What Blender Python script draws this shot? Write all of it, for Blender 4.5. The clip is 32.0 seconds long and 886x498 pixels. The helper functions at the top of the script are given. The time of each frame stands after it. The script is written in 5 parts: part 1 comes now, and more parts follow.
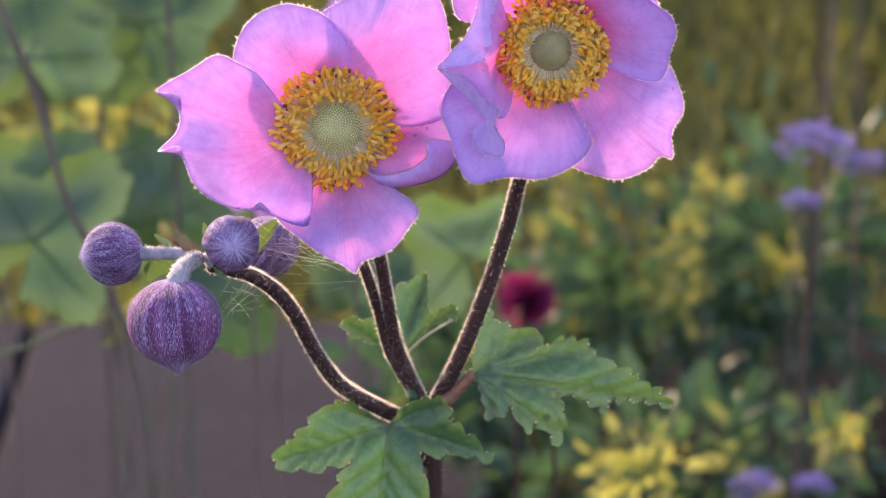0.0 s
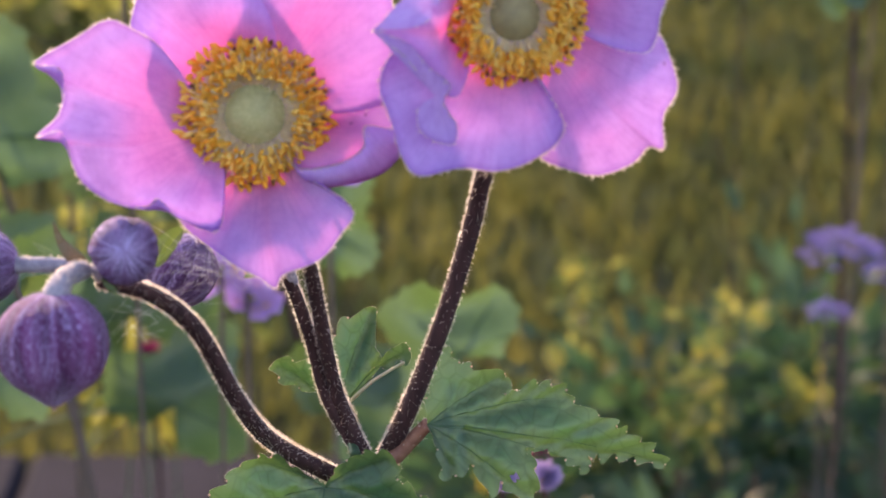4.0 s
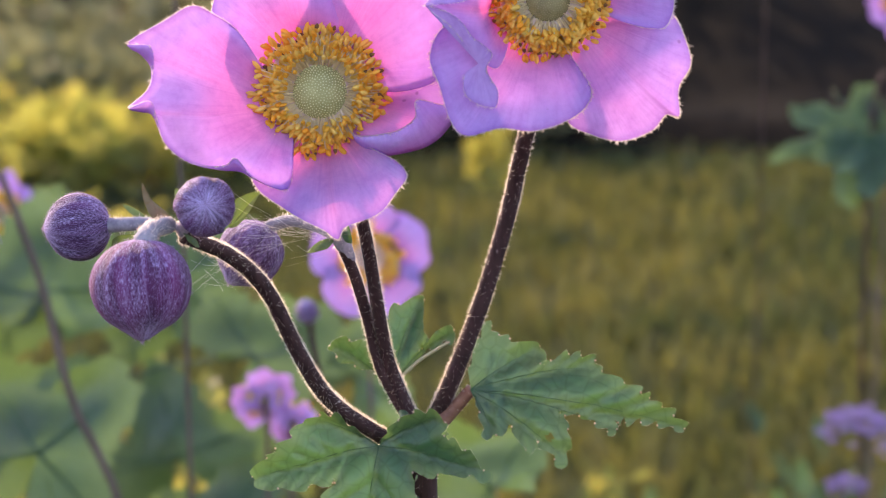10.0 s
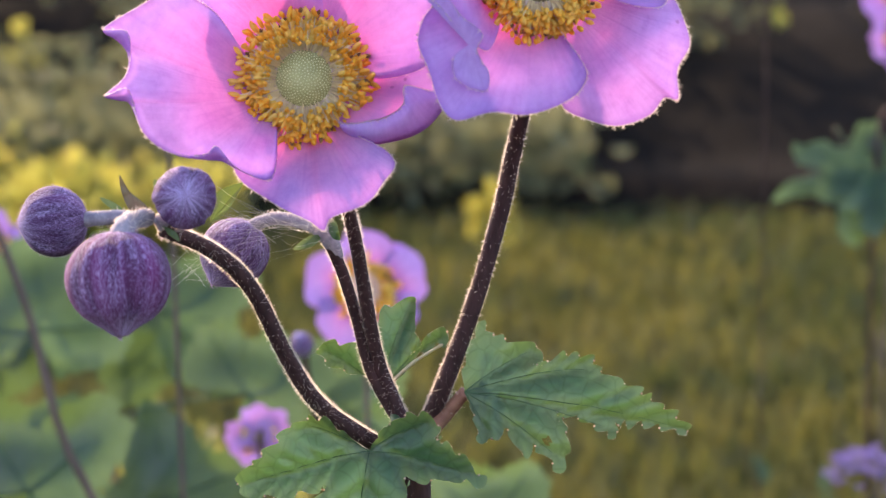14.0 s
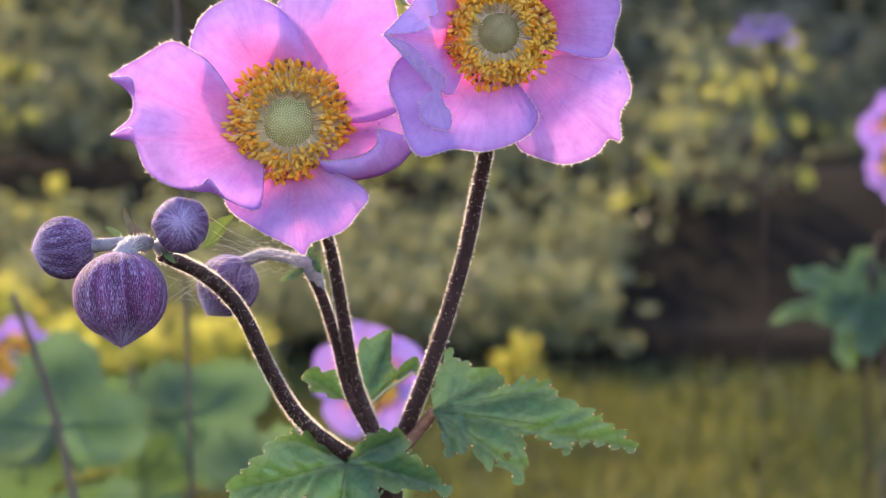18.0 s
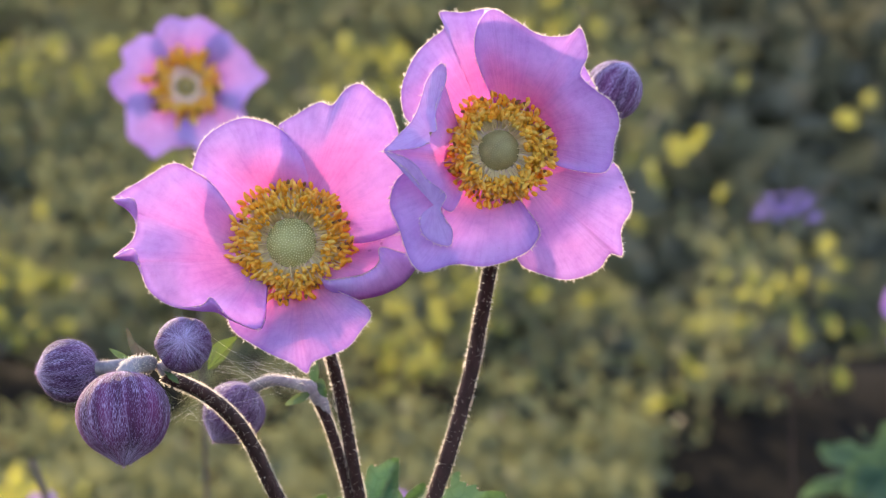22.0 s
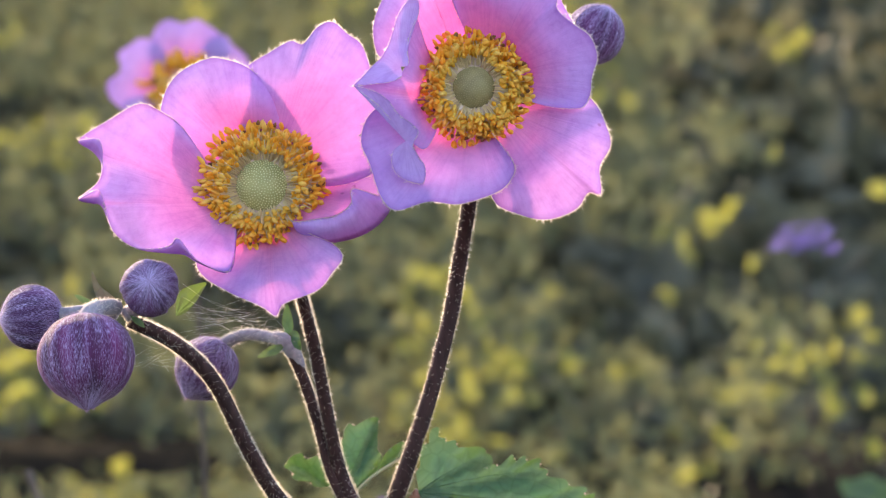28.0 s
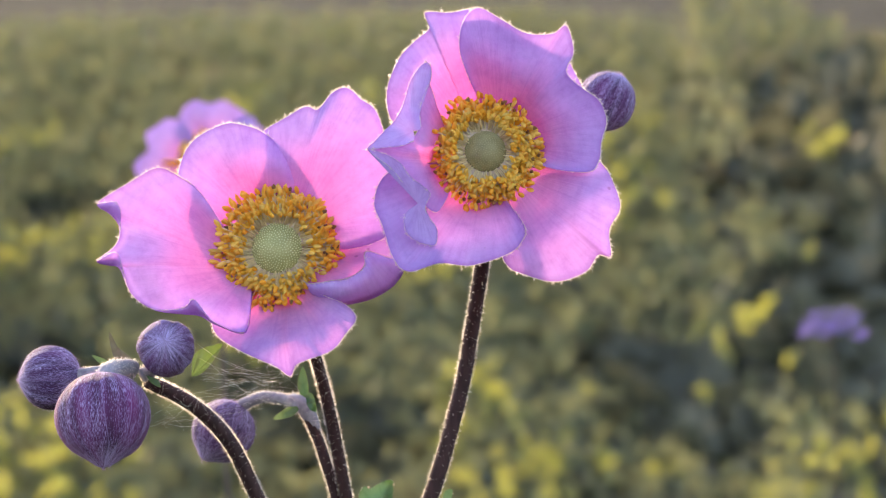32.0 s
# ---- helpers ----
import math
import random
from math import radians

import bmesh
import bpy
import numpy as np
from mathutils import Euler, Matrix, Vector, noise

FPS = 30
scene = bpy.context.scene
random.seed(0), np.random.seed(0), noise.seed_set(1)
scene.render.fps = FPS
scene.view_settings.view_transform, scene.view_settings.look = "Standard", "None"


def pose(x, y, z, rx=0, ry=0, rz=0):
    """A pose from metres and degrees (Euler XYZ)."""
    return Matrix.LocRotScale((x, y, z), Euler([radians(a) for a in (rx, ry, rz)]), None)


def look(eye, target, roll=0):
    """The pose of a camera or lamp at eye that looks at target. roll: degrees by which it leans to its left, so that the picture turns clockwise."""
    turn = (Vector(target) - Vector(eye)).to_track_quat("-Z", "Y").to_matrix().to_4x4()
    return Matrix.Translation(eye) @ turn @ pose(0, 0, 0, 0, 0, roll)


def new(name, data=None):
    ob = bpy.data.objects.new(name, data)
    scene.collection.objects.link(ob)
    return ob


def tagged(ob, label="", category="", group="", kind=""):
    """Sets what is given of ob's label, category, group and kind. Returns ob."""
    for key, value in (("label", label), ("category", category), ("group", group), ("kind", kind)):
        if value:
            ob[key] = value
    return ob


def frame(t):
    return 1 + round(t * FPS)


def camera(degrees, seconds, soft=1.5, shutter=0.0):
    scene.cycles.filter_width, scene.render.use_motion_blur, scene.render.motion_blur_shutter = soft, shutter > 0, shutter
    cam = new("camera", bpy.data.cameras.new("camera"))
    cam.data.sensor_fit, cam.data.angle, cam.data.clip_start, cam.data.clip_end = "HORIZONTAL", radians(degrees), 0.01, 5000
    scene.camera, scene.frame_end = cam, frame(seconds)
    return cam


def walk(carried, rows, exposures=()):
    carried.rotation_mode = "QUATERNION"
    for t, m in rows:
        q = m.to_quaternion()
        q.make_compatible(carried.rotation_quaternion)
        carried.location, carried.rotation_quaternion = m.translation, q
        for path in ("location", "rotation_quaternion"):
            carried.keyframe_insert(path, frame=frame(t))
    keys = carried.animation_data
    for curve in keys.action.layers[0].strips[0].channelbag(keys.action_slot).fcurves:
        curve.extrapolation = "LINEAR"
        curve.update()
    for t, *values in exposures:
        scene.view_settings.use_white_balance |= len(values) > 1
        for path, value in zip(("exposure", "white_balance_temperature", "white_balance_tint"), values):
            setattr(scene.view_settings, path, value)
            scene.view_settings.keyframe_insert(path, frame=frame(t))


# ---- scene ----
from mathutils import geometry

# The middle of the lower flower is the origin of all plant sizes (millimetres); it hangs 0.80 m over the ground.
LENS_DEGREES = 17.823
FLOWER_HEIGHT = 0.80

cam = camera(LENS_DEGREES, 32.0, soft=1.0)
cam.data.dof.use_dof = True
cam.data.dof.focus_distance = 0.525
cam.data.dof.aperture_fstop = 31

# seconds, eye in metres, yaw / pitch / roll in degrees
PATH = [
    (0, 0.0080, -0.5208, 0.9653, -1.411, -19.965, 0.646),
    (0.5, 0.0135, -0.4989, 0.9525, -1.066, -19.553, 0.576),
    (1, 0.0143, -0.4912, 0.9410, -1.024, -18.736, 0.588),
    (1.5, 0.0167, -0.4793, 0.9325, -1.039, -18.312, 0.631),
    (2, 0.0211, -0.4718, 0.9270, -0.832, -17.997, 0.595),
    (2.5, 0.0230, -0.4678, 0.9245, -0.917, -17.353, 0.595),
    (4.5, 0.0245, -0.4262, 0.9034, -0.715, -16.388, 0.752),
    (5, 0.0217, -0.4231, 0.8984, -1.126, -15.824, 0.843),
    (5.5, 0.0214, -0.4251, 0.8957, -1.246, -15.686, 0.803),
    (6, 0.0230, -0.4502, 0.9006, -0.950, -15.384, 0.744),
    (6.5, 0.0216, -0.5123, 0.9091, -0.976, -14.720, 0.692),
    (7, 0.0241, -0.5384, 0.9061, -0.745, -13.678, 0.527),
    (7.5, 0.0218, -0.5604, 0.8991, -0.878, -12.537, 0.410),
    (8, 0.0198, -0.5668, 0.8943, -0.720, -11.942, 0.290),
    (8.5, 0.0244, -0.5721, 0.8919, -0.368, -11.406, 0.233),
    (9, 0.0204, -0.5651, 0.8853, -0.554, -11.082, 0.361),
    (9.5, 0.0232, -0.5275, 0.8741, -0.234, -10.962, 0.422),
    (10, 0.0211, -0.5062, 0.8677, -0.160, -10.753, 0.489),
    (10.5, 0.0218, -0.4902, 0.8631, -0.100, -10.583, 0.551),
    (11, 0.0231, -0.4859, 0.8652, 0.097, -10.433, 0.506),
    (11.5, 0.0244, -0.4880, 0.8644, 0.113, -10.317, 0.457),
    (12, 0.0241, -0.4900, 0.8547, -0.106, -9.899, 0.419),
    (12.5, 0.0254, -0.4892, 0.8548, 0.021, -9.652, 0.116),
    (13, 0.0259, -0.4895, 0.8523, 0.147, -9.681, 0.075),
    (13.5, 0.0222, -0.4891, 0.8483, -0.294, -9.368, -0.050),
    (14, 0.0233, -0.4882, 0.8508, -0.095, -9.370, -0.027),
    (14.5, 0.0225, -0.4874, 0.8503, -0.406, -9.132, -0.090),
    (16.5, 0.0295, -0.5465, 0.8524, 0.193, -8.520, 0.181),
    (17, 0.0310, -0.5492, 0.8453, 0.339, -7.812, 0.150),
    (17.5, 0.0305, -0.5493, 0.8433, 0.387, -6.907, 0.339),
    (18, 0.0362, -0.5498, 0.8327, 0.621, -5.944, 0.265),
    (18.5, 0.0368, -0.5477, 0.8230, 0.489, -4.894, 0.127),
    (19, 0.0390, -0.5520, 0.8138, 0.656, -4.162, -0.017),
    (19.5, 0.0406, -0.5521, 0.8068, 0.496, -3.162, -0.245),
    (20, 0.0448, -0.5512, 0.8121, 0.956, -2.800, -0.362),
    (20.5, 0.0441, -0.5496, 0.8134, 1.069, -2.432, -0.458),
    (21, 0.0409, -0.5477, 0.8128, 0.947, -2.025, -0.429),
    (21.5, 0.0420, -0.5472, 0.8138, 1.223, -2.021, -0.413),
    (22, 0.0429, -0.5511, 0.8142, 1.370, -1.619, -0.481),
    (22.5, 0.0428, -0.5509, 0.8155, 1.569, -1.356, -0.610),
    (23, 0.0400, -0.5563, 0.8182, 1.350, -0.902, -0.675),
    (23.5, 0.0430, -0.5627, 0.8228, 1.789, -0.800, -0.735),
    (24, 0.0454, -0.5648, 0.8228, 1.723, -0.436, -0.791),
    (24.5, 0.0447, -0.5644, 0.8176, 1.694, -0.426, -0.806),
    (25, 0.0469, -0.5630, 0.8034, 1.488, 0.258, -0.924),
    (25.5, 0.0516, -0.5621, 0.7968, 1.695, -0.228, -0.863),
    (27.5, 0.0527, -0.5364, 0.7825, 2.040, 0.181, -0.665),
    (28, 0.0538, -0.5353, 0.7868, 2.068, 0.070, -0.725),
    (28.5, 0.0540, -0.5369, 0.7889, 2.233, 0.260, -0.799),
    (29, 0.0555, -0.5403, 0.7900, 2.278, 0.263, -0.939),
    (29.5, 0.0547, -0.5412, 0.7899, 2.312, 0.270, -0.853),
    (30, 0.0539, -0.5411, 0.7872, 2.301, 0.327, -0.787),
    (30.5, 0.0553, -0.5406, 0.7784, 2.367, 0.617, -0.756),
    (31, 0.0570, -0.5409, 0.7790, 2.444, 1.183, -0.716),
    (31.5, 0.0564, -0.5416, 0.7788, 2.567, 1.683, -0.687),
    (32, 0.0589, -0.5429, 0.7796, 2.810, 2.085, -0.669),
]


def aim(x, y, z, yaw, pitch, roll):
    return pose(x, y, z, 90 + pitch, 0, yaw) @ pose(0, 0, 0, 0, 0, roll)


walk(cam, [(r[0], aim(*r[1:])) for r in PATH],
     exposures=[(0, 1.86, 7000, 24), (2, 1.74, 7000, 25), (5, 1.70, 7000, 25), (6, 1.70, 7000, 25), (8, 1.78, 7000, 25), (14, 1.84, 7000, 24), (18, 1.90, 6950, 19), (21, 1.84, 7100, 14), (23, 1.80, 7100, 13), (28, 1.92, 7150, 13), (30, 1.94, 7150, 13), (31, 2.02, 7150, 13), (32, 1.94, 7150, 13)])

# ---- light: low sun behind the flowers, to the left, and open sky ----
SUN_AZ, SUN_EL = radians(31), radians(25)      # to the left of the view, above the horizon
SUN_DIR = Vector((-math.sin(SUN_AZ) * math.cos(SUN_EL), math.cos(SUN_AZ) * math.cos(SUN_EL), math.sin(SUN_EL)))
world = bpy.data.worlds.new("evening_sky")
scene.world = world
world.use_nodes = True
sky = world.node_tree.nodes.new("ShaderNodeTexSky")
sky.sky_type, sky.sun_disc = "NISHITA", False
sky.sun_elevation, sky.sun_rotation = SUN_EL, -SUN_AZ
world.node_tree.links.new(sky.outputs[0], world.node_tree.nodes["Background"].inputs[0])
world.node_tree.nodes["Background"].inputs[1].default_value = 0.15
sun = new("sun", bpy.data.lights.new("sun", "SUN"))
sun.data.energy, sun.data.angle, sun.data.color = 2.1, radians(0.53), (1.0, 0.80, 0.52)
sun.matrix_world = look(SUN_DIR * 10, (0, 0, 0))

# ---- materials ----


def material(name):
    m = bpy.data.materials.new(name)
    m.use_nodes = True
    m.node_tree.nodes.clear()
    return m, m.node_tree.nodes, m.node_tree.links


def noise_node(nodes, links, coords, scale, detail=3.0, stretch=(1, 1, 1), rough=0.55):
    mp = nodes.new("ShaderNodeMapping")
    mp.inputs["Scale"].default_value = stretch
    links.new(coords, mp.inputs["Vector"])
    n = nodes.new("ShaderNodeTexNoise")
    n.inputs["Scale"].default_value, n.inputs["Detail"].default_value = scale, detail
    n.inputs["Roughness"].default_value = rough
    links.new(mp.outputs[0], n.inputs["Vector"])
    return n.outputs["Fac"]


def ramp(nodes, links, fac, stops):
    r = nodes.new("ShaderNodeValToRGB")
    while len(r.color_ramp.elements) < len(stops):
        r.color_ramp.elements.new(0.5)
    for e, (p, c) in zip(r.color_ramp.elements, stops):
        e.position, e.color = p, (*c, 1)
    links.new(fac, r.inputs[0])
    return r.outputs[0]


def mixed(nodes, links, fac, a, b, mode="MIX"):
    n = nodes.new("ShaderNodeMix")
    n.data_type, n.blend_type = "RGBA", mode
    for sock, v in ((n.inputs[0], fac), (n.inputs[6], a), (n.inputs[7], b)):
        if isinstance(v, (int, float)):
            sock.default_value = v
        elif isinstance(v, tuple):
            sock.default_value = (*v, 1)
        else:
            links.new(v, sock)
    return n.outputs[2]


def bump(nodes, links, height, strength, distance):
    b = nodes.new("ShaderNodeBump")
    b.inputs["Strength"].default_value, b.inputs["Distance"].default_value = strength, distance
    links.new(height, b.inputs["Height"])
    return b.outputs[0]


def leafy(nodes, links, front, through_colour, share, gloss, rough, normal=None):
    """A thin leaf: light that falls on it is partly thrown back, partly let through."""
    d, t, g = nodes.new("ShaderNodeBsdfDiffuse"), nodes.new("ShaderNodeBsdfTranslucent"), nodes.new("ShaderNodeBsdfGlossy")
    for n, c in ((d, front), (t, through_colour)):
        if isinstance(c, tuple):
            n.inputs[0].default_value = (*c, 1)
        else:
            links.new(c, n.inputs[0])
    g.inputs["Roughness"].default_value = rough
    m1, m2 = nodes.new("ShaderNodeMixShader"), nodes.new("ShaderNodeMixShader")
    m1.inputs[0].default_value, m2.inputs[0].default_value = share, gloss
    links.new(d.outputs[0], m1.inputs[1]), links.new(t.outputs[0], m1.inputs[2])
    links.new(m1.outputs[0], m2.inputs[1]), links.new(g.outputs[0], m2.inputs[2])
    if normal is not None:
        for n in (d, g):
            links.new(normal, n.inputs["Normal"])
    out = nodes.new("ShaderNodeOutputMaterial")
    links.new(m2.outputs[0], out.inputs[0])


def petal_material(name, front_a, front_b, through_a, through_b, share=0.55):
    """Petal: veins run from the base (v = 0) to the rim (v = 1)."""
    m, nodes, links = material(name)
    uv = nodes.new("ShaderNodeUVMap")
    uv.uv_map = "along"
    obj = nodes.new("ShaderNodeTexCoord").outputs["Object"]
    rim_tone = (front_a[0] * 0.82, front_a[1] * 0.62, front_a[2] * 0.80)
    veins = noise_node(nodes, links, uv.outputs[0], 1.0, 4.0, (70, 2.2, 1))
    broad = noise_node(nodes, links, uv.outputs[0], 1.0, 2.0, (9, 1.2, 1))
    mottle = noise_node(nodes, links, obj, 420.0, 6.0, (1, 1, 1), 0.72)
    split = nodes.new("ShaderNodeSeparateXYZ")
    links.new(uv.outputs[0], split.inputs[0])
    tone = ramp(nodes, links, split.outputs[1], [(0.0, through_b), (0.46, through_b), (0.86, through_a), (0.95, through_a), (1.0, rim_tone)])
    dark = ramp(nodes, links, veins, [(0.36, (0.93, 0.89, 0.95)), (0.55, (1, 1, 1))])
    wide = ramp(nodes, links, broad, [(0.35, (0.92, 0.85, 0.94)), (0.65, (1, 1, 1))])
    fine = ramp(nodes, links, mottle, [(0.32, (0.86, 0.80, 0.90)), (0.58, (1, 1, 1))])
    front = ramp(nodes, links, split.outputs[1], [(0.0, front_b), (0.38, front_b), (0.78, front_a), (0.95, front_a), (1.0, rim_tone)])
    both = mixed(nodes, links, 1.0, mixed(nodes, links, 1.0, dark, wide, "MULTIPLY"), fine, "MULTIPLY")
    cells = nodes.new("ShaderNodeTexVoronoi")
    cells.inputs["Scale"].default_value = 260.0
    links.new(obj, cells.inputs["Vector"])
    dot = ramp(nodes, links, cells.outputs["Distance"], [(0.06, (1, 1, 1)), (0.13, (0, 0, 0))])
    few = ramp(nodes, links, cells.outputs["Color"], [(0.80, (0, 0, 0)), (0.84, (1, 1, 1))])
    both = mixed(nodes, links, mixed(nodes, links, 1.0, dot, few, "MULTIPLY"), both, (0.52, 0.40, 0.55))
    height = nodes.new("ShaderNodeMath")
    height.operation = "ADD"
    links.new(veins, height.inputs[0]), links.new(mottle, height.inputs[1])
    nrm = bump(nodes, links, height.outputs[0], 0.24, 0.0008)
    leafy(nodes, links, mixed(nodes, links, 1.0, front, both, "MULTIPLY"), mixed(nodes, links, 1.0, tone, both, "MULTIPLY"), share, 0.03, 0.45, nrm)
    return m


def leaf_material(name, a, b, lit, edge, share=0.4, scale=90.0, gloss=0.05):
    """Leaf: mottled green, yellower towards the rim (v = 1), with a net of fine veins."""
    m, nodes, links = material(name)
    uv = nodes.new("ShaderNodeUVMap")
    uv.uv_map = "along"
    obj = nodes.new("ShaderNodeTexCoord").outputs["Object"]
    patch = noise_node(nodes, links, obj, scale, 4.0)
    split = nodes.new("ShaderNodeSeparateXYZ")
    links.new(uv.outputs[0], split.inputs[0])
    vor = nodes.new("ShaderNodeTexVoronoi")
    vor.feature, vor.inputs["Scale"].default_value = "DISTANCE_TO_EDGE", scale * 4.5
    links.new(obj, vor.inputs["Vector"])
    net = ramp(nodes, links, vor.outputs["Distance"], [(0.0, (0.72, 0.78, 0.70)), (0.10, (1, 1, 1))])
    green = ramp(nodes, links, patch, [(0.32, a), (0.66, b)])
    rim = ramp(nodes, links, split.outputs[1], [(0.55, (0, 0, 0)), (1.0, (0.75, 0.75, 0.75))])
    col = mixed(nodes, links, rim, green, edge)
    col = mixed(nodes, links, 1.0, col, net, "MULTIPLY")
    # Dark vein colour, plus groove shading and lighter raised blade painted in.
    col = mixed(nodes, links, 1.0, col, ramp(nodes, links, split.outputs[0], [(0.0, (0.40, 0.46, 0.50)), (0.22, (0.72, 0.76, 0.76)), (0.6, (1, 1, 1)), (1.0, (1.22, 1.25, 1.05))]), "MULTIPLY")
    thr = mixed(nodes, links, 0.45, lit, col)
    nrm = bump(nodes, links, vor.outputs["Distance"], 0.4, 0.0006)
    leafy(nodes, links, col, thr, share, gloss, 0.42, nrm)
    return m


def plain_leafy(name, a, b, lit_a, lit_b, share=0.5, gloss=0.03, patches=0.0):
    """Small leaves, one tone each, picked at random per piece; patches: size in metres of areas painted as shade and
    sun.
    """
    m, nodes, links = material(name)
    geo = nodes.new("ShaderNodeNewGeometry").outputs["Random Per Island"]
    if patches:
        place = nodes.new("ShaderNodeTexCoord").outputs["Object"]
        area = noise_node(nodes, links, place, 1.0 / patches, 3.0, (0.6, 1, 1))
        both = nodes.new("ShaderNodeMath")
        both.operation, both.use_clamp = "MULTIPLY_ADD", True
        links.new(geo, both.inputs[0])
        both.inputs[1].default_value = 0.35
        wide = nodes.new("ShaderNodeMapRange")
        wide.inputs["From Min"].default_value, wide.inputs["From Max"].default_value = 0.32, 0.68
        wide.inputs["To Min"].default_value, wide.inputs["To Max"].default_value = -0.1, 0.75
        links.new(area, wide.inputs["Value"])
        links.new(wide.outputs[0], both.inputs[2])
        geo = both.outputs[0]
    leafy(nodes, links, ramp(nodes, links, geo, [(0.0, a), (1.0, b)]), ramp(nodes, links, geo, [(0.0, lit_a), (1.0, lit_b)]), share, gloss, 0.4)
    return m


def solid(name, a, b, scale, rough=0.7, stretch=(1, 1, 1), bump_depth=0.0, bump_strength=0.5, metal=0.0, sheen=0.0, shine=0.4):
    m, nodes, links = material(name)
    obj = nodes.new("ShaderNodeTexCoord").outputs["Object"]
    n = noise_node(nodes, links, obj, scale, 4.0, stretch)
    big = noise_node(nodes, links, obj, scale * 0.13, 2.0)
    s = nodes.new("ShaderNodeBsdfPrincipled")
    s.inputs["Roughness"].default_value, s.inputs["Metallic"].default_value = rough, metal
    s.inputs["Sheen Weight"].default_value, s.inputs["Specular IOR Level"].default_value = sheen, shine
    col = mixed(nodes, links, 1.0, ramp(nodes, links, n, [(0.3, a), (0.7, b)]), ramp(nodes, links, big, [(0.3, (0.8, 0.8, 0.8)), (0.7, (1, 1, 1))]), "MULTIPLY")
    links.new(col, s.inputs["Base Color"])
    if bump_depth:
        links.new(bump(nodes, links, n, bump_strength, bump_depth), s.inputs["Normal"])
    out = nodes.new("ShaderNodeOutputMaterial")
    links.new(s.outputs[0], out.inputs[0])
    return m


def bud_material(name, dark, mid, pale, cover=0.0):
    """Bud: purple skin under fine pale hairs that lie along it."""
    m, nodes, links = material(name)
    uv = nodes.new("ShaderNodeUVMap")
    uv.uv_map = "along"
    hair = noise_node(nodes, links, uv.outputs[0], 1.0, 5.0, (300, 26, 1), 0.72)
    tuft = noise_node(nodes, links, uv.outputs[0], 1.0, 3.0, (34, 2.5, 1))
    seam = noise_node(nodes, links, uv.outputs[0], 1.0, 2.0, (11, 0.7, 1))
    skin = ramp(nodes, links, seam, [(0.35, dark), (0.6, mid)])
    split = nodes.new("ShaderNodeSeparateXYZ")
    links.new(uv.outputs[0], split.inputs[0])
    ends = ramp(nodes, links, split.outputs[1], [(0.0, (0.18, 0.18, 0.18)), (0.16, (0.04, 0.04, 0.04)), (0.50, (0.0, 0.0, 0.0)), (0.72, (0.0, 0.0, 0.0)), (0.86, (0.07, 0.07, 0.07)), (0.97, (0.16, 0.16, 0.16))])
    thick = nodes.new("ShaderNodeMath")
    clump = nodes.new("ShaderNodeMath")
    clump.operation = "MULTIPLY_ADD"
    clump.inputs[1].default_value = 0.42
    links.new(tuft, clump.inputs[0]), links.new(hair, clump.inputs[2])
    part_off = nodes.new("ShaderNodeMath")
    part_off.operation, part_off.inputs[1].default_value = "SUBTRACT", 0.21
    links.new(clump.outputs[0], part_off.inputs[0])
    links.new(part_off.outputs[0], thick.inputs[0]), links.new(ends, thick.inputs[1])
    h = ramp(nodes, links, thick.outputs[0], [(0.49 - cover, (0, 0, 0)), (0.56 - cover, (0.22, 0.22, 0.22)), (0.72 - cover, (1, 1, 1))])
    s = nodes.new("ShaderNodeBsdfPrincipled")
    s.inputs["Roughness"].default_value, s.inputs["Sheen Weight"].default_value = 0.75, 0.05
    s.inputs["Sheen Tint"].default_value = (0.85, 0.75, 0.95, 1)
    lines = noise_node(nodes, links, uv.outputs[0], 1.0, 0.0, (8, 0.5, 1))
    thin = ramp(nodes, links, lines, [(0.488, (0, 0, 0)), (0.50, (0.34, 0.34, 0.34)), (0.512, (0, 0, 0))])
    coat = mixed(nodes, links, 1.0, h, thin, "LIGHTEN")
    links.new(mixed(nodes, links, coat, skin, pale), s.inputs["Base Color"])
    links.new(bump(nodes, links, hair, 0.6, 0.0006), s.inputs["Normal"])
    out = nodes.new("ShaderNodeOutputMaterial")
    links.new(s.outputs[0], out.inputs[0])
    return m


PETAL = petal_material("petal", (0.56, 0.372, 0.81), (0.64, 0.325, 0.68), (0.66, 0.265, 0.69), (0.92, 0.17, 0.54), 0.33)
# Pinker PETAL copy: petal-base pink plus sun glow painted into the colour.
PETAL_SUNLIT = petal_material("petal_sunlit", (0.54, 0.355, 0.80), (0.68, 0.285, 0.53), (0.70, 0.23, 0.57), (0.96, 0.125, 0.40), 0.40)
PETAL_FOLD = petal_material("petal_fold", (0.58, 0.40, 0.84), (0.60, 0.38, 0.80), (0.62, 0.26, 0.66), (0.70, 0.22, 0.58), 0.20)
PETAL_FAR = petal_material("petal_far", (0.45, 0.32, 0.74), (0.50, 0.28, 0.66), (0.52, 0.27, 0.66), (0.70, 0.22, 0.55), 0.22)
HAIR = material("hair")
leafy(HAIR[1], HAIR[2], (0.16, 0.12, 0.12), (1.0, 0.88, 0.78), 0.84, 0.10, 0.30)
HAIR = HAIR[0]
BUD_HAIR = material("bud_hair")
leafy(BUD_HAIR[1], BUD_HAIR[2], (0.22, 0.115, 0.32), (0.74, 0.54, 0.82), 0.42, 0.05, 0.4)
BUD_HAIR = BUD_HAIR[0]
SILK = material("silk")
leafy(SILK[1], SILK[2], (0.85, 0.80, 0.74), (1.0, 0.94, 0.84), 0.75, 0.3, 0.35)
SILK = SILK[0]
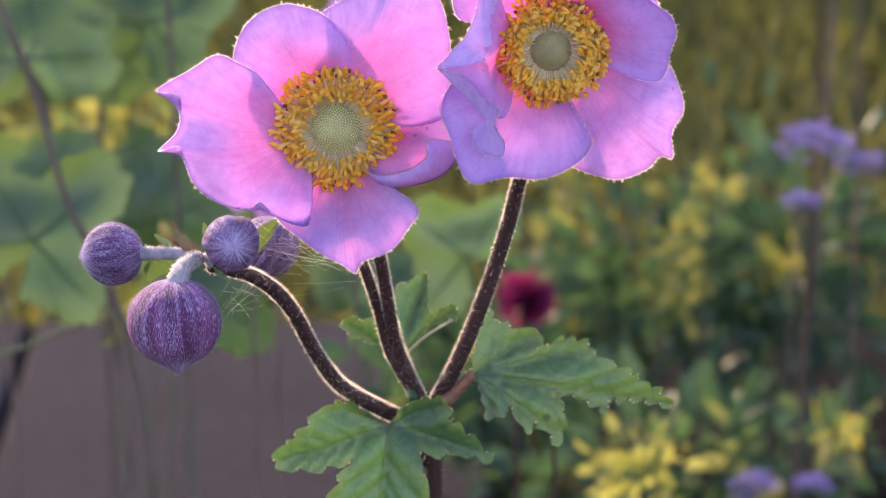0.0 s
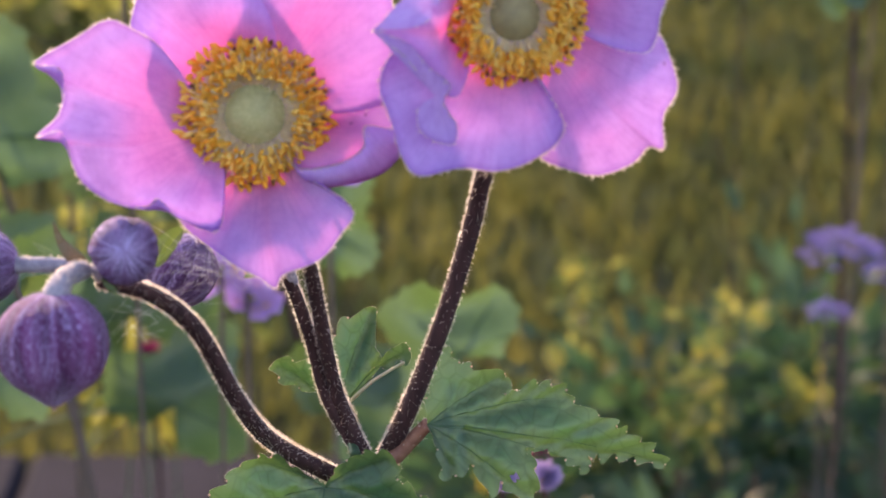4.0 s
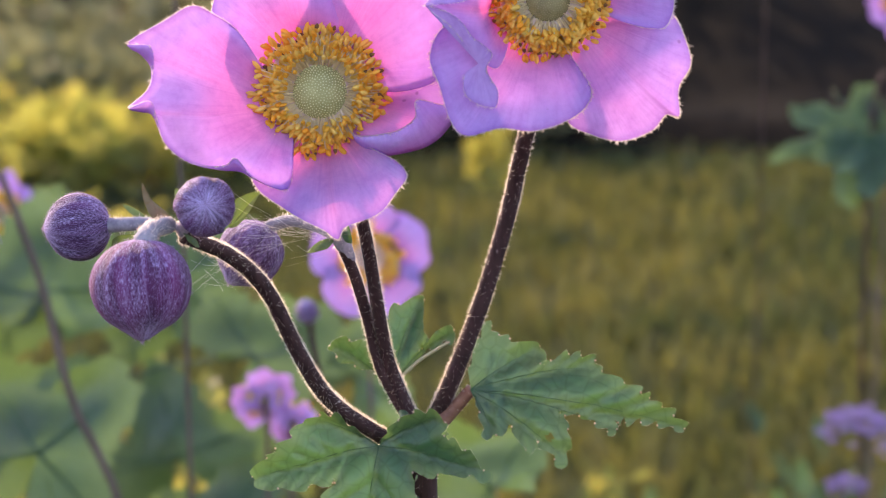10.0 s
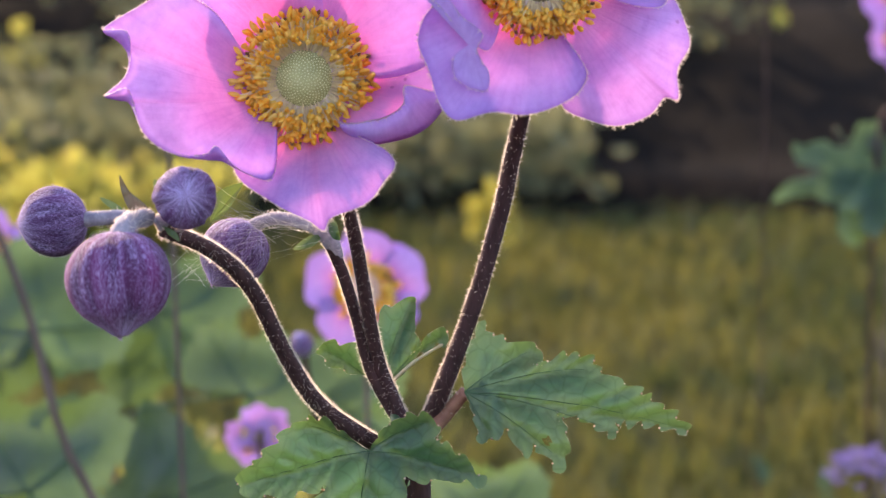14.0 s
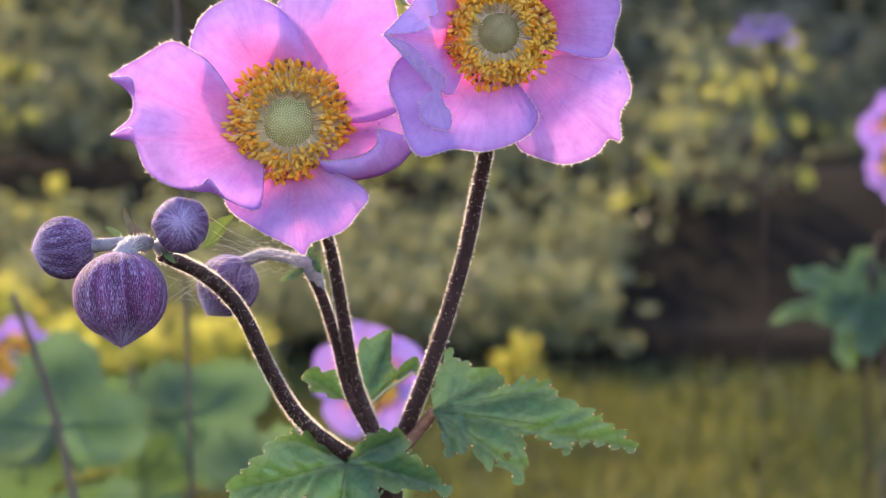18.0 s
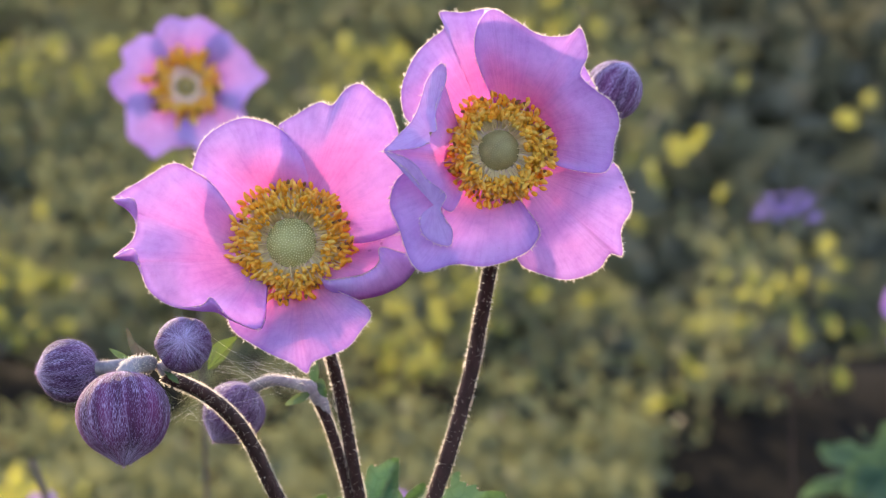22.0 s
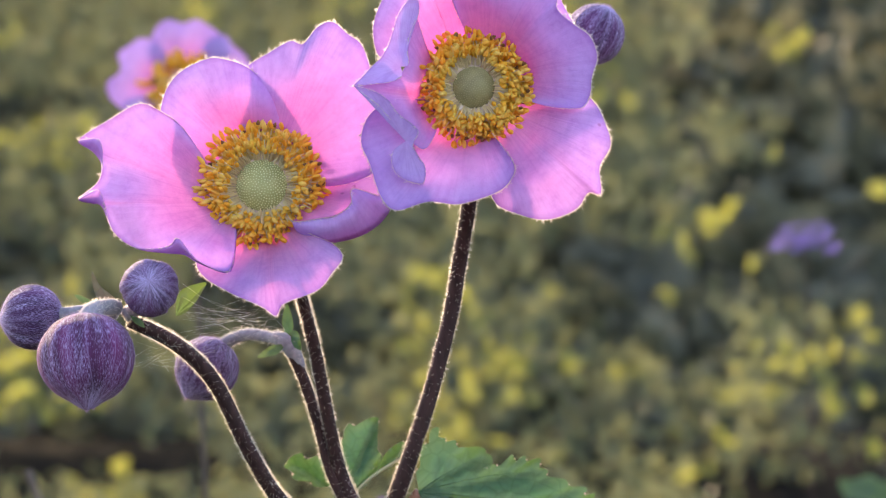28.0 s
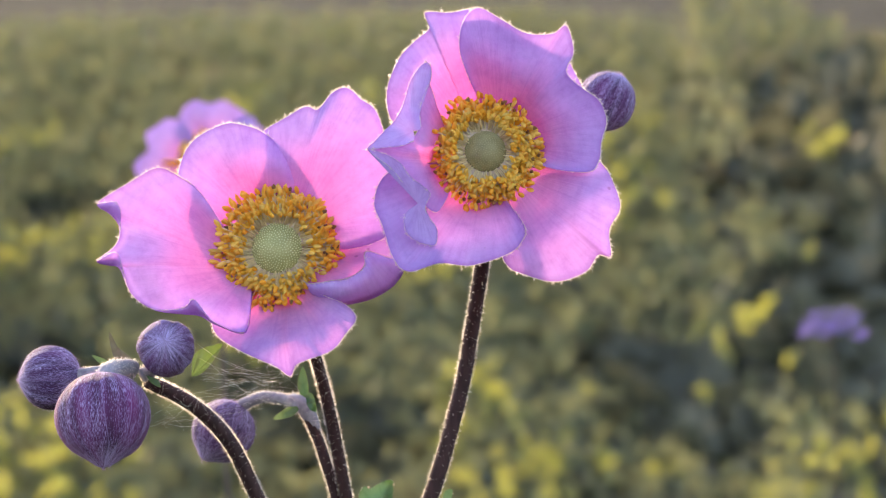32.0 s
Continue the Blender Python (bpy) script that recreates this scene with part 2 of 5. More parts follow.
STEM = solid("stem", (0.028, 0.010, 0.011), (0.072, 0.030, 0.030), 900.0, 0.7, (1, 1, 0.25), 0.0003, 0.6, 0.0, 0.04, 0.3)
PEDICEL = solid("pedicel", (0.24, 0.21, 0.26), (0.40, 0.36, 0.40), 800.0, 0.9, (1, 1, 1), 0.0003, 0.5, 0.0, 0.3, 0.1)
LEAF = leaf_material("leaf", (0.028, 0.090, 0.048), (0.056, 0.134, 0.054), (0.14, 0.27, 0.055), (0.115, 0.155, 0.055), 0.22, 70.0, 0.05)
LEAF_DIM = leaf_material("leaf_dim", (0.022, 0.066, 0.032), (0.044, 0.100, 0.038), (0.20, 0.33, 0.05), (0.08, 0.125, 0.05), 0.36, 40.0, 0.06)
VEIN = solid("vein", (0.034, 0.084, 0.036), (0.052, 0.112, 0.046), 600.0, 0.6)
PETIOLE = solid("petiole", (0.22, 0.085, 0.060), (0.40, 0.19, 0.13), 500.0, 0.6)
BRACT_GREEN = leaf_material("bract_green", (0.050, 0.105, 0.045), (0.085, 0.15, 0.05), (0.22, 0.32, 0.06), (0.14, 0.18, 0.06), 0.35, 200.0)
TOOTH_TIP = material("tooth_tip")
leafy(TOOTH_TIP[1], TOOTH_TIP[2], (0.55, 0.36, 0.28), (0.98, 0.74, 0.60), 0.72, 0.12, 0.25)
TOOTH_TIP = TOOTH_TIP[0]
RIB = solid("pale_rib", (0.45, 0.40, 0.22), (0.60, 0.52, 0.30), 500.0, 0.5)
BRACT_RED = leaf_material("bract_red", (0.13, 0.07, 0.05), (0.06, 0.090, 0.04), (0.20, 0.10, 0.06), (0.06, 0.09, 0.045), 0.25, 160.0)
# Yellower bract green with the sun shining through it painted in.
BRACT_LIT = leaf_material("bract_lit", (0.070, 0.125, 0.040), (0.11, 0.165, 0.045), (0.20, 0.27, 0.05), (0.06, 0.10, 0.035), 0.40, 220.0)
BUD = bud_material("bud", (0.040, 0.004, 0.040), (0.160, 0.014, 0.125), (0.56, 0.41, 0.76))
BUD_BLUE = bud_material("bud_blue", (0.034, 0.006, 0.048), (0.110, 0.020, 0.120), (0.60, 0.46, 0.80), 0.025)
DOME = solid("pistil", (0.34, 0.31, 0.12), (0.47, 0.42, 0.18), 700.0, 0.6)
DOME_TIP = solid("pistil_tip", (0.70, 0.64, 0.34), (0.82, 0.75, 0.44), 900.0, 0.5)
DOME_RIPE = solid("pistil_ripe", (0.24, 0.19, 0.09), (0.36, 0.29, 0.14), 700.0, 0.6)
DOME_RIPE_TIP = solid("pistil_ripe_tip", (0.36, 0.29, 0.15), (0.46, 0.37, 0.20), 900.0, 0.5)
FILAMENT = material("filament")
leafy(FILAMENT[1], FILAMENT[2], (0.97, 0.82, 0.56), (0.97, 0.80, 0.50), 0.5, 0.03, 0.4)
FILAMENT = FILAMENT[0]
ANTHER = material("anther")
_c = ramp(ANTHER[1], ANTHER[2], ANTHER[1].new("ShaderNodeObjectInfo").outputs["Random"], [(0.0, (1.0, 0.57, 0.06)), (0.5, (1.0, 0.66, 0.11)), (1.0, (1.0, 0.78, 0.24))])
leafy(ANTHER[1], ANTHER[2], _c, _c, 0.5, 0.02, 0.4)
ANTHER = ANTHER[0]
# Pale tone of the filler disc that stands in for crowded filaments.
FILAMENT_FILL = petal_material("filament_fill", (0.96, 0.74, 0.56), (0.96, 0.80, 0.64), (0.96, 0.72, 0.52), (0.96, 0.78, 0.58), 0.3)
ANTHER_OLD = solid("anther_withered", (0.14, 0.06, 0.02), (0.30, 0.14, 0.04), 900.0, 0.7)

# ---- kit ----
MM = 0.001


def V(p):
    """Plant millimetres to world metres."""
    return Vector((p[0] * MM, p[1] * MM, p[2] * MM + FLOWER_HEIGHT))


def mesh_of(name, verts, faces, mats, uvs=None, slots=None, smooth=True):
    me = bpy.data.meshes.new(name)
    me.from_pydata([tuple(v) for v in verts], [], faces)
    for m in mats if isinstance(mats, (list, tuple)) else [mats]:
        me.materials.append(m)
    if slots is not None:
        me.polygons.foreach_set("material_index", slots)
    if smooth:
        me.polygons.foreach_set("use_smooth", [True] * len(me.polygons))
    if uvs is not None:
        layer = me.uv_layers.new(name="along")
        idx = np.empty(len(me.loops), int)
        me.loops.foreach_get("vertex_index", idx)
        layer.data.foreach_set("uv", np.asarray(uvs, float)[idx].ravel())
    me.update()
    return me


def part(name, data, parent, label="", kind=""):
    """Links a mesh as one part under a thing or a part; its verts are in world metres."""
    ob = new(name, data)
    ob.parent = parent
    ob.matrix_parent_inverse = parent.matrix_world.inverted() if parent.parent is None else Matrix()
    if label or kind:
        tagged(ob, label=label, kind=kind)
    return ob


def thing(name, at, label, category, group="", kind=""):
    ob = new(name)
    ob.empty_display_size = 0.02
    ob.matrix_world = Matrix.Translation(at)
    bpy.context.view_layer.update()
    return tagged(ob, label, category, group, kind)


def spline(points, n, closed=False):
    """A smooth line through a few points (Catmull-Rom), n samples."""
    p = np.array([tuple(q) for q in points], float)
    k = len(p)
    t = np.linspace(0, k if closed else k - 1, n, endpoint=not closed)
    i = np.minimum(t.astype(int), k - 1 if closed else k - 2)
    f = (t - i)[:, None]
    g = (lambda j: p[j % k]) if closed else (lambda j: p[np.clip(j, 0, k - 1)])
    a, b, c, d = g(i - 1), g(i), g(i + 1), g(i + 2)
    return 0.5 * (2 * b + (c - a) * f + (2 * a - 5 * b + 4 * c - d) * f**2 + (3 * b - a - 3 * c + d) * f**3)


def tube(points, radii, sides=10, samples=None, lumps=0.0, seed=0):
    """Verts, faces, uvs of a tapering tube along a smooth line through points (world metres)."""
    n = samples or max(2, 6 * len(points))
    line = spline(points, n) if len(points) > 2 else np.linspace(points[0], points[1], n)
    rad = np.interp(np.linspace(0, 1, n), np.linspace(0, 1, len(radii)), radii)
    rng = np.random.default_rng(seed)
    tan = np.gradient(line, axis=0)
    tan /= np.linalg.norm(tan, axis=1)[:, None] + 1e-12
    ref = np.array([0.0, 1.0, 0.0]) if abs(tan[0][1]) < 0.8 else np.array([1.0, 0, 0])
    verts, uvs = [], []
    for j in range(n):
        a = np.cross(tan[j], ref)
        a /= np.linalg.norm(a)
        b = np.cross(a, tan[j])
        ref = b
        for s in range(sides):
            w = 2 * math.pi * s / sides
            r = rad[j] * (1 + lumps * rng.uniform(-1, 1))
            verts.append(line[j] + r * (math.cos(w) * a + math.sin(w) * b))
            uvs.append((s / sides, j / (n - 1)))
    faces = [(j * sides + s, j * sides + (s + 1) % sides, (j + 1) * sides + (s + 1) % sides, (j + 1) * sides + s)
             for j in range(n - 1) for s in range(sides)]
    faces += [tuple(range(sides))[::-1], tuple(range((n - 1) * sides, n * sides))]
    return verts, faces, uvs, line, tan, rad


def hairs(roots, ways, length, width, seed, mats=None, name="hair"):
    """Many fine bristles in one mesh, each a narrow pointed blade."""
    rng = np.random.default_rng(seed)
    roots, ways = np.asarray(roots), np.asarray(ways)
    ways = ways + rng.normal(0, 0.35, ways.shape)
    ways /= np.linalg.norm(ways, axis=1)[:, None] + 1e-12
    n = len(roots)
    long = length * rng.uniform(0.45, 1.25, (n, 1))
    a = np.cross(ways, rng.normal(0, 1, ways.shape))
    a /= np.linalg.norm(a, axis=1)[:, None] + 1e-12
    b = np.cross(ways, a)
    w = width / 2
    mid = roots + ways * long * 0.55 + b * long * 0.06
    v = np.stack([roots + a * w, roots - a * w, mid - a * w * 0.8, mid + a * w * 0.8, roots + ways * long], 1).reshape(-1, 3)
    f = [tuple(5 * i + q for q in c) for i in range(n) for c in ((0, 1, 2, 3), (3, 2, 4))]
    return mesh_of(name, v, f, mats or HAIR, smooth=False)


def sheet(base, edge, curl=None, nu=12, ns=72, soft=0.17, ripple=0.0, grain=0.008, teeth=0.0, tooth_count=0, seed=1, ribs=(), fold=0.0, reflex=0.0):
    """A thin petal or leaf from its base out to a smooth rim through a few points. Its depth runs smoothly between those points,
    with soft ripples; the blade may fold along ribs, and the rim may roll over into a curled lip. Returns verts, faces, uvs and the rim."""
    rim = spline([base, *edge, base], ns)
    c = np.array(tuple(base))
    rng = np.random.default_rng(seed)
    if tooth_count:
        s = np.linspace(0, tooth_count, ns)
        saw = (s % 1.0) * np.clip(np.linalg.norm(rim - c, axis=1) / (0.35 * np.linalg.norm(rim - c, axis=1).max()), 0, 1)
        saw *= 0.6 + 0.8 * rng.random(tooth_count + 2)[s.astype(int)]
        tan = np.gradient(rim, axis=0)
        out = np.stack([-tan[:, 2], 0 * tan[:, 0], tan[:, 0]], 1)
        out *= np.sign((out * (rim - c)).sum(1).mean() or 1.0)
        way = out / (np.linalg.norm(out, axis=1)[:, None] + 1e-9) + 0.5 * (rim - c) / (np.linalg.norm(rim - c, axis=1)[:, None] + 1e-9)
        rim = rim + way * (saw * teeth)[:, None]
    size = np.linalg.norm(rim - c, axis=1).max()
    knots = np.array([tuple(base)] * 3 + [tuple(e) for e in edge])
    rows = [c + (rim - c) * (i / nu) for i in range(nu + 1)]
    flat = np.concatenate(rows)
    d2 = ((flat[:, None, ::2] - knots[None, :, ::2]) ** 2).sum(2)
    w = np.exp(-d2 / (2 * (soft * size) ** 2)) + 1e-9
    flat[:, 1] = (w * knots[:, 1]).sum(1) / w.sum(1)
    reach = np.sqrt(((flat - c) ** 2).sum(1)) / size
    if ripple:
        flat[:, 1] += ripple * np.clip(reach * 1.6, 0, 1) * np.array([noise.noise((p[0] / grain, p[2] / grain, seed)) for p in flat])
    if reflex:
        flat[:, 1] += reflex * np.clip((np.repeat(np.arange(nu + 1) / nu, ns) - 0.70) / 0.30, 0, 1) ** 2
    if len(ribs):
        near = np.full(len(flat), 1.0)
        for r in ribs:
            e = np.array(tuple(r)) - c
            t = np.clip(((flat - c)[:, ::2] @ e[::2]) / (e[::2] @ e[::2]), 0, 1)
            near = np.minimum(near, np.linalg.norm((flat - c)[:, ::2] - t[:, None] * e[None, ::2], axis=1))
        flat[:, 1] -= fold * (1 - np.exp(-near / (0.10 * size)))
    verts = list(flat)
    uvs = [(j / (ns - 1), i / nu) for i in range(nu + 1) for j in range(ns)]
    total = nu
    if curl:
        lip = spline([base, *curl, base], ns)
        last = flat[-ns:]
        shift = last[:, 1] - rim[:, 1]
        for i in range(1, 7):
            k = i / 6
            q = lip - last
            q[:, 1] += shift * 0.5
            p = last + q * k
            p[:, 1] -= 0.3 * np.linalg.norm(q, axis=1) * math.sin(math.pi * k)
            verts += list(p)
            uvs += [(j / (ns - 1), 1.0 - 0.1 * k) for j in range(ns)]
        total += 6
    faces = [(i * ns + j, i * ns + j + 1, (i + 1) * ns + j + 1, (i + 1) * ns + j) for i in range(total) for j in range(ns - 1)]
    return verts, faces, uvs, np.array(verts[-ns:])


def blade(base, edge, ribs, ns=560, teeth=0.0, tooth_count=0, seed=1, ripple=0.001, grain=0.008, soft=0.17, fold=0.0019, step=0.0008, hole=None):
    """A leaf of any outline: toothed rim through a few points, filled with small triangles and embossed along its ribs and their side veins."""
    rim = spline([base, *edge, base], ns)[:-1]
    c = np.array(tuple(base))
    rng = np.random.default_rng(seed)
    size = np.linalg.norm(rim - c, axis=1).max()
    s = np.linspace(0, tooth_count, len(rim))
    saw = np.sin(np.minimum((s % 1.0) * 1.15, 1.0) * 1.5708) ** 1.3 * (1 - 0.8 * np.clip((s % 1.0) * 6.6 - 5.6, 0, 1)) * (0.35 + 1.3 * rng.random(tooth_count + 2)[s.astype(int)]) * np.clip(np.linalg.norm(rim - c, axis=1) / (0.3 * size), 0, 1)
    tan = np.gradient(rim, axis=0)
    out = np.stack([-tan[:, 2], 0 * tan[:, 0], tan[:, 0]], 1)
    area = (rim[:, 0] * np.roll(rim[:, 2], -1) - np.roll(rim[:, 0], -1) * rim[:, 2]).sum()
    out *= -np.sign(area)
    rim = rim + out / (np.linalg.norm(out, axis=1)[:, None] + 1e-9) * (saw * teeth)[:, None]
    lo, hi = rim.min(0), rim.max(0)
    inner = [Vector((x + (j % 2) * step / 2, z)) for j, z in enumerate(np.arange(lo[2], hi[2], step * 0.87)) for x in np.arange(lo[0], hi[0], step)]
    flat = [Vector((p[0], p[2])) for p in rim]
    n = len(flat)
    got = geometry.delaunay_2d_cdt([v * 1000 for v in flat + inner], [], [list(range(n))], 1, 1e-4)
    pts = np.array([tuple(v) for v in got[0]]) / 1000
    faces = [tuple(f) for f in got[2]]
    if hole:
        h = np.array(tuple(hole[0]))[::2]
        faces = [f for f in faces if np.linalg.norm(pts[list(f)].mean(0) - h) > hole[1]]
    knots = np.array([tuple(base)] * 3 + [tuple(e) for e in edge])
    d2 = ((pts[:, None] - knots[None][:, :, ::2]) ** 2).sum(2)
    w = np.exp(-d2 / (2 * (soft * size) ** 2)) + 1e-9
    y = (w * knots[:, 1]).sum(1) / w.sum(1)
    y += ripple * np.array([noise.noise((p[0] / grain, p[1] / grain, seed)) for p in pts])
    o = c[::2]
    near, fine = np.full(len(pts), 1.0), np.full(len(pts), 1.0)

    def gap(a, b):
        e = b - a
        t = np.clip(((pts - a) @ e) / (e @ e), 0, 1)
        return np.linalg.norm(pts - a - t[:, None] * e, axis=1)
    for r in ribs:
        e = np.array(tuple(r))[::2]
        near = np.minimum(near, gap(o, e))
        side = np.array((-(e - o)[1], (e - o)[0]))
        for k in (0.22, 0.36, 0.5, 0.64, 0.78):
            for sg in (-1, 1):
                fine = np.minimum(fine, gap(o + (e - o) * k, o + (e - o) * (k + 0.2 + 0.03 * sg) + side * sg * (0.26 + 0.05 * math.sin(9 * k + sg)) * (1.1 - k)))
    y -= fold * (1 - np.exp(-near / (0.05 * size))) + 0.5 * fold * (1 - np.exp(-fine / (0.022 * size)))
    d_rim = np.array([np.sqrt(((rim[:, ::2] - p) ** 2).sum(1).min()) for p in pts])
    verts = [(p[0], h, p[1]) for p, h in zip(pts, y)]
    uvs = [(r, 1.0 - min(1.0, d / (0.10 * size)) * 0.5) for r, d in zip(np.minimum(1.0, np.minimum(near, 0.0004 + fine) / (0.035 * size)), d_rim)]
    ry = np.array([y[((pts - p[::2]) ** 2).sum(1).argmin()] for p in rim])
    rim[:, 1] = ry
    crest = [i for i in range(n - 1) if s[i] % 1.0 > s[i + 1] % 1.0 and saw[max(0, i - 2)] > 0.3]
    return verts, faces, uvs, rim, rim[crest]


def add_petal(flower, base, edge, mat, name="petal", seed=1, curl=None, lip_mat=None, flaps=(), **more):
    """One petal; flaps are rolled-over margins, each its own fold of the same petal."""
    v, f, uv, rim = sheet(V(base), [V(e) for e in edge], [V(e) for e in curl] if curl else None, seed=seed, **more)
    rims = [rim[int(0.06 * len(rim)):int(0.94 * len(rim))]]
    for k, (b, e) in enumerate(flaps):
        v2, f2, uv2, rim2 = sheet(V(b), [V(q) for q in e], seed=seed + 50 + k, soft=0.12, ripple=0.0005)
        f, v, uv = f + [tuple(i + len(v) for i in q) for q in f2], list(v) + list(v2), uv + [(a, 0.55 + 0.45 * w) for a, w in uv2]
        rims.append(rim2[4:-4])
    slots = [1 if q >= 12 * 71 else 0 for q in range(len(f))] if lip_mat else None
    p = part(name, mesh_of(name, v, f, [mat, lip_mat] if lip_mat else mat, uv, slots), flower)
    m = np.concatenate(rims)
    mid = np.array(tuple(V(base)))
    rng = np.random.default_rng(seed)
    t = rng.random(2800)
    at = np.stack([np.interp(t, np.linspace(0, 1, len(m)), m[:, q]) for q in range(3)], 1)
    tuft = np.array([[0.22 + 1.9 * max(0.0, noise.noise((q * 130, seed, 3.0)) + 0.15)] for q in t])
    hv = hairs(at, (at - mid) / np.linalg.norm(at - mid, axis=1)[:, None], 0.00070 * tuft, 0.00005, seed)
    return p, hv


def joined(name, meshes, mats):
    v, f = [], []
    for me in meshes:
        n = len(v)
        v += [tuple(q.co) for q in me.vertices]
        f += [tuple(i + n for i in q.vertices) for q in me.polygons]
    return mesh_of(name, v, f, mats, smooth=False)


def stem(parent, pts, radii, mat=None, name="stem", fuzz=0, fuzz_len=0.0008, seed=0, label="", sides=12):
    """A stem along a smooth line (plant millimetres), with a coat of fine hairs as its own part."""
    v, f, uv, line, tan, rad = tube([tuple(V(p)) for p in pts], [r * MM for r in radii], sides, 8 * len(pts), 0.03, seed)
    s = part(name, mesh_of(name, v, f, mat or STEM, uv), parent, label)
    if fuzz:
        fuzz = int(fuzz * 4)
        rng = np.random.default_rng(seed + 5)
        t = rng.random(fuzz) * (len(line) - 1)
        i = t.astype(int)
        k = (t - i)[:, None]
        j = np.minimum(i + 1, len(line) - 1)
        o = rng.normal(0, 1, (fuzz, 3)) + np.array((0, 1.6, 0))
        o -= (o * tan[i]).sum(1)[:, None] * tan[i]
        o /= np.linalg.norm(o, axis=1)[:, None]
        tagged(part("hairs", hairs(line[i] * (1 - k) + line[j] * k + o * rad[i][:, None] * 0.93, o, fuzz_len, 0.000075, seed), s, "fine pale backlit hairs"), kind="stuff")
    return s


def bud(parent, centre, axis, radius, length, mat, fuzz=1500, seed=0, point=0.25, label="", name="bud"):
    """A round bud of three overlapping sepals, closed to a small point; axis runs from its stalk to the point."""
    ax = Vector(axis).normalized()
    q = ax.to_track_quat("Z", "Y").to_matrix()
    c = V(centre)
    nt, na = 40, 66
    verts, uvs, nor = [], [], []
    for i in range(nt + 1):
        th = math.pi * i / nt
        z = -math.cos(th)
        prof = max(0.0, math.sin(th)) ** (0.92 if z < 0 else 0.92 - 0.22 * min(1.0, 4 * point) * z)
        zz = z * length + (point * radius * math.exp(-(prof / 0.30) ** 2) if z > 0 else 0)
        for a in range(na):
            w = 2 * math.pi * a / na
            saw = ((3 * a / na + 0.15 * math.sin(th) + 0.1 * seed) % 1.0)
            r = radius * prof * (0.965 + 0.07 * saw + 0.010 * math.sin(14 * w + seed) + 0.01 * math.sin(5 * w + 3 * th))
            p = Vector((r * math.cos(w), r * math.sin(w), zz)) * MM
            verts.append(c + q @ p)
            nor.append(q @ Vector((math.cos(w) * math.sin(th), math.sin(w) * math.sin(th), z)))
            uvs.append((a / na, i / nt))
    faces = [(i * na + a, i * na + (a + 1) % na, (i + 1) * na + (a + 1) % na, (i + 1) * na + a) for i in range(nt) for a in range(na)]
    b = part(name, mesh_of(name, verts, faces, mat, uvs), parent, label)
    if fuzz:
        fuzz *= 11
        rng = np.random.default_rng(seed + 11)
        pick = rng.integers(0, len(verts), fuzz)
        roots = np.array([tuple(verts[i]) for i in pick]) + rng.normal(0, 0.00016, (fuzz, 3))
        out = np.array([tuple(nor[i]) for i in pick])
        along = np.array(tuple(ax)) - (out @ np.array(tuple(ax)))[:, None] * out
        ways = out * 0.42 + along + rng.normal(0, 0.25, (fuzz, 3))
        tagged(part("hairs", hairs(roots, ways, 0.00050, 0.000018, seed, BUD_HAIR), b, "silky pale hairs"), kind="stuff")
    return b


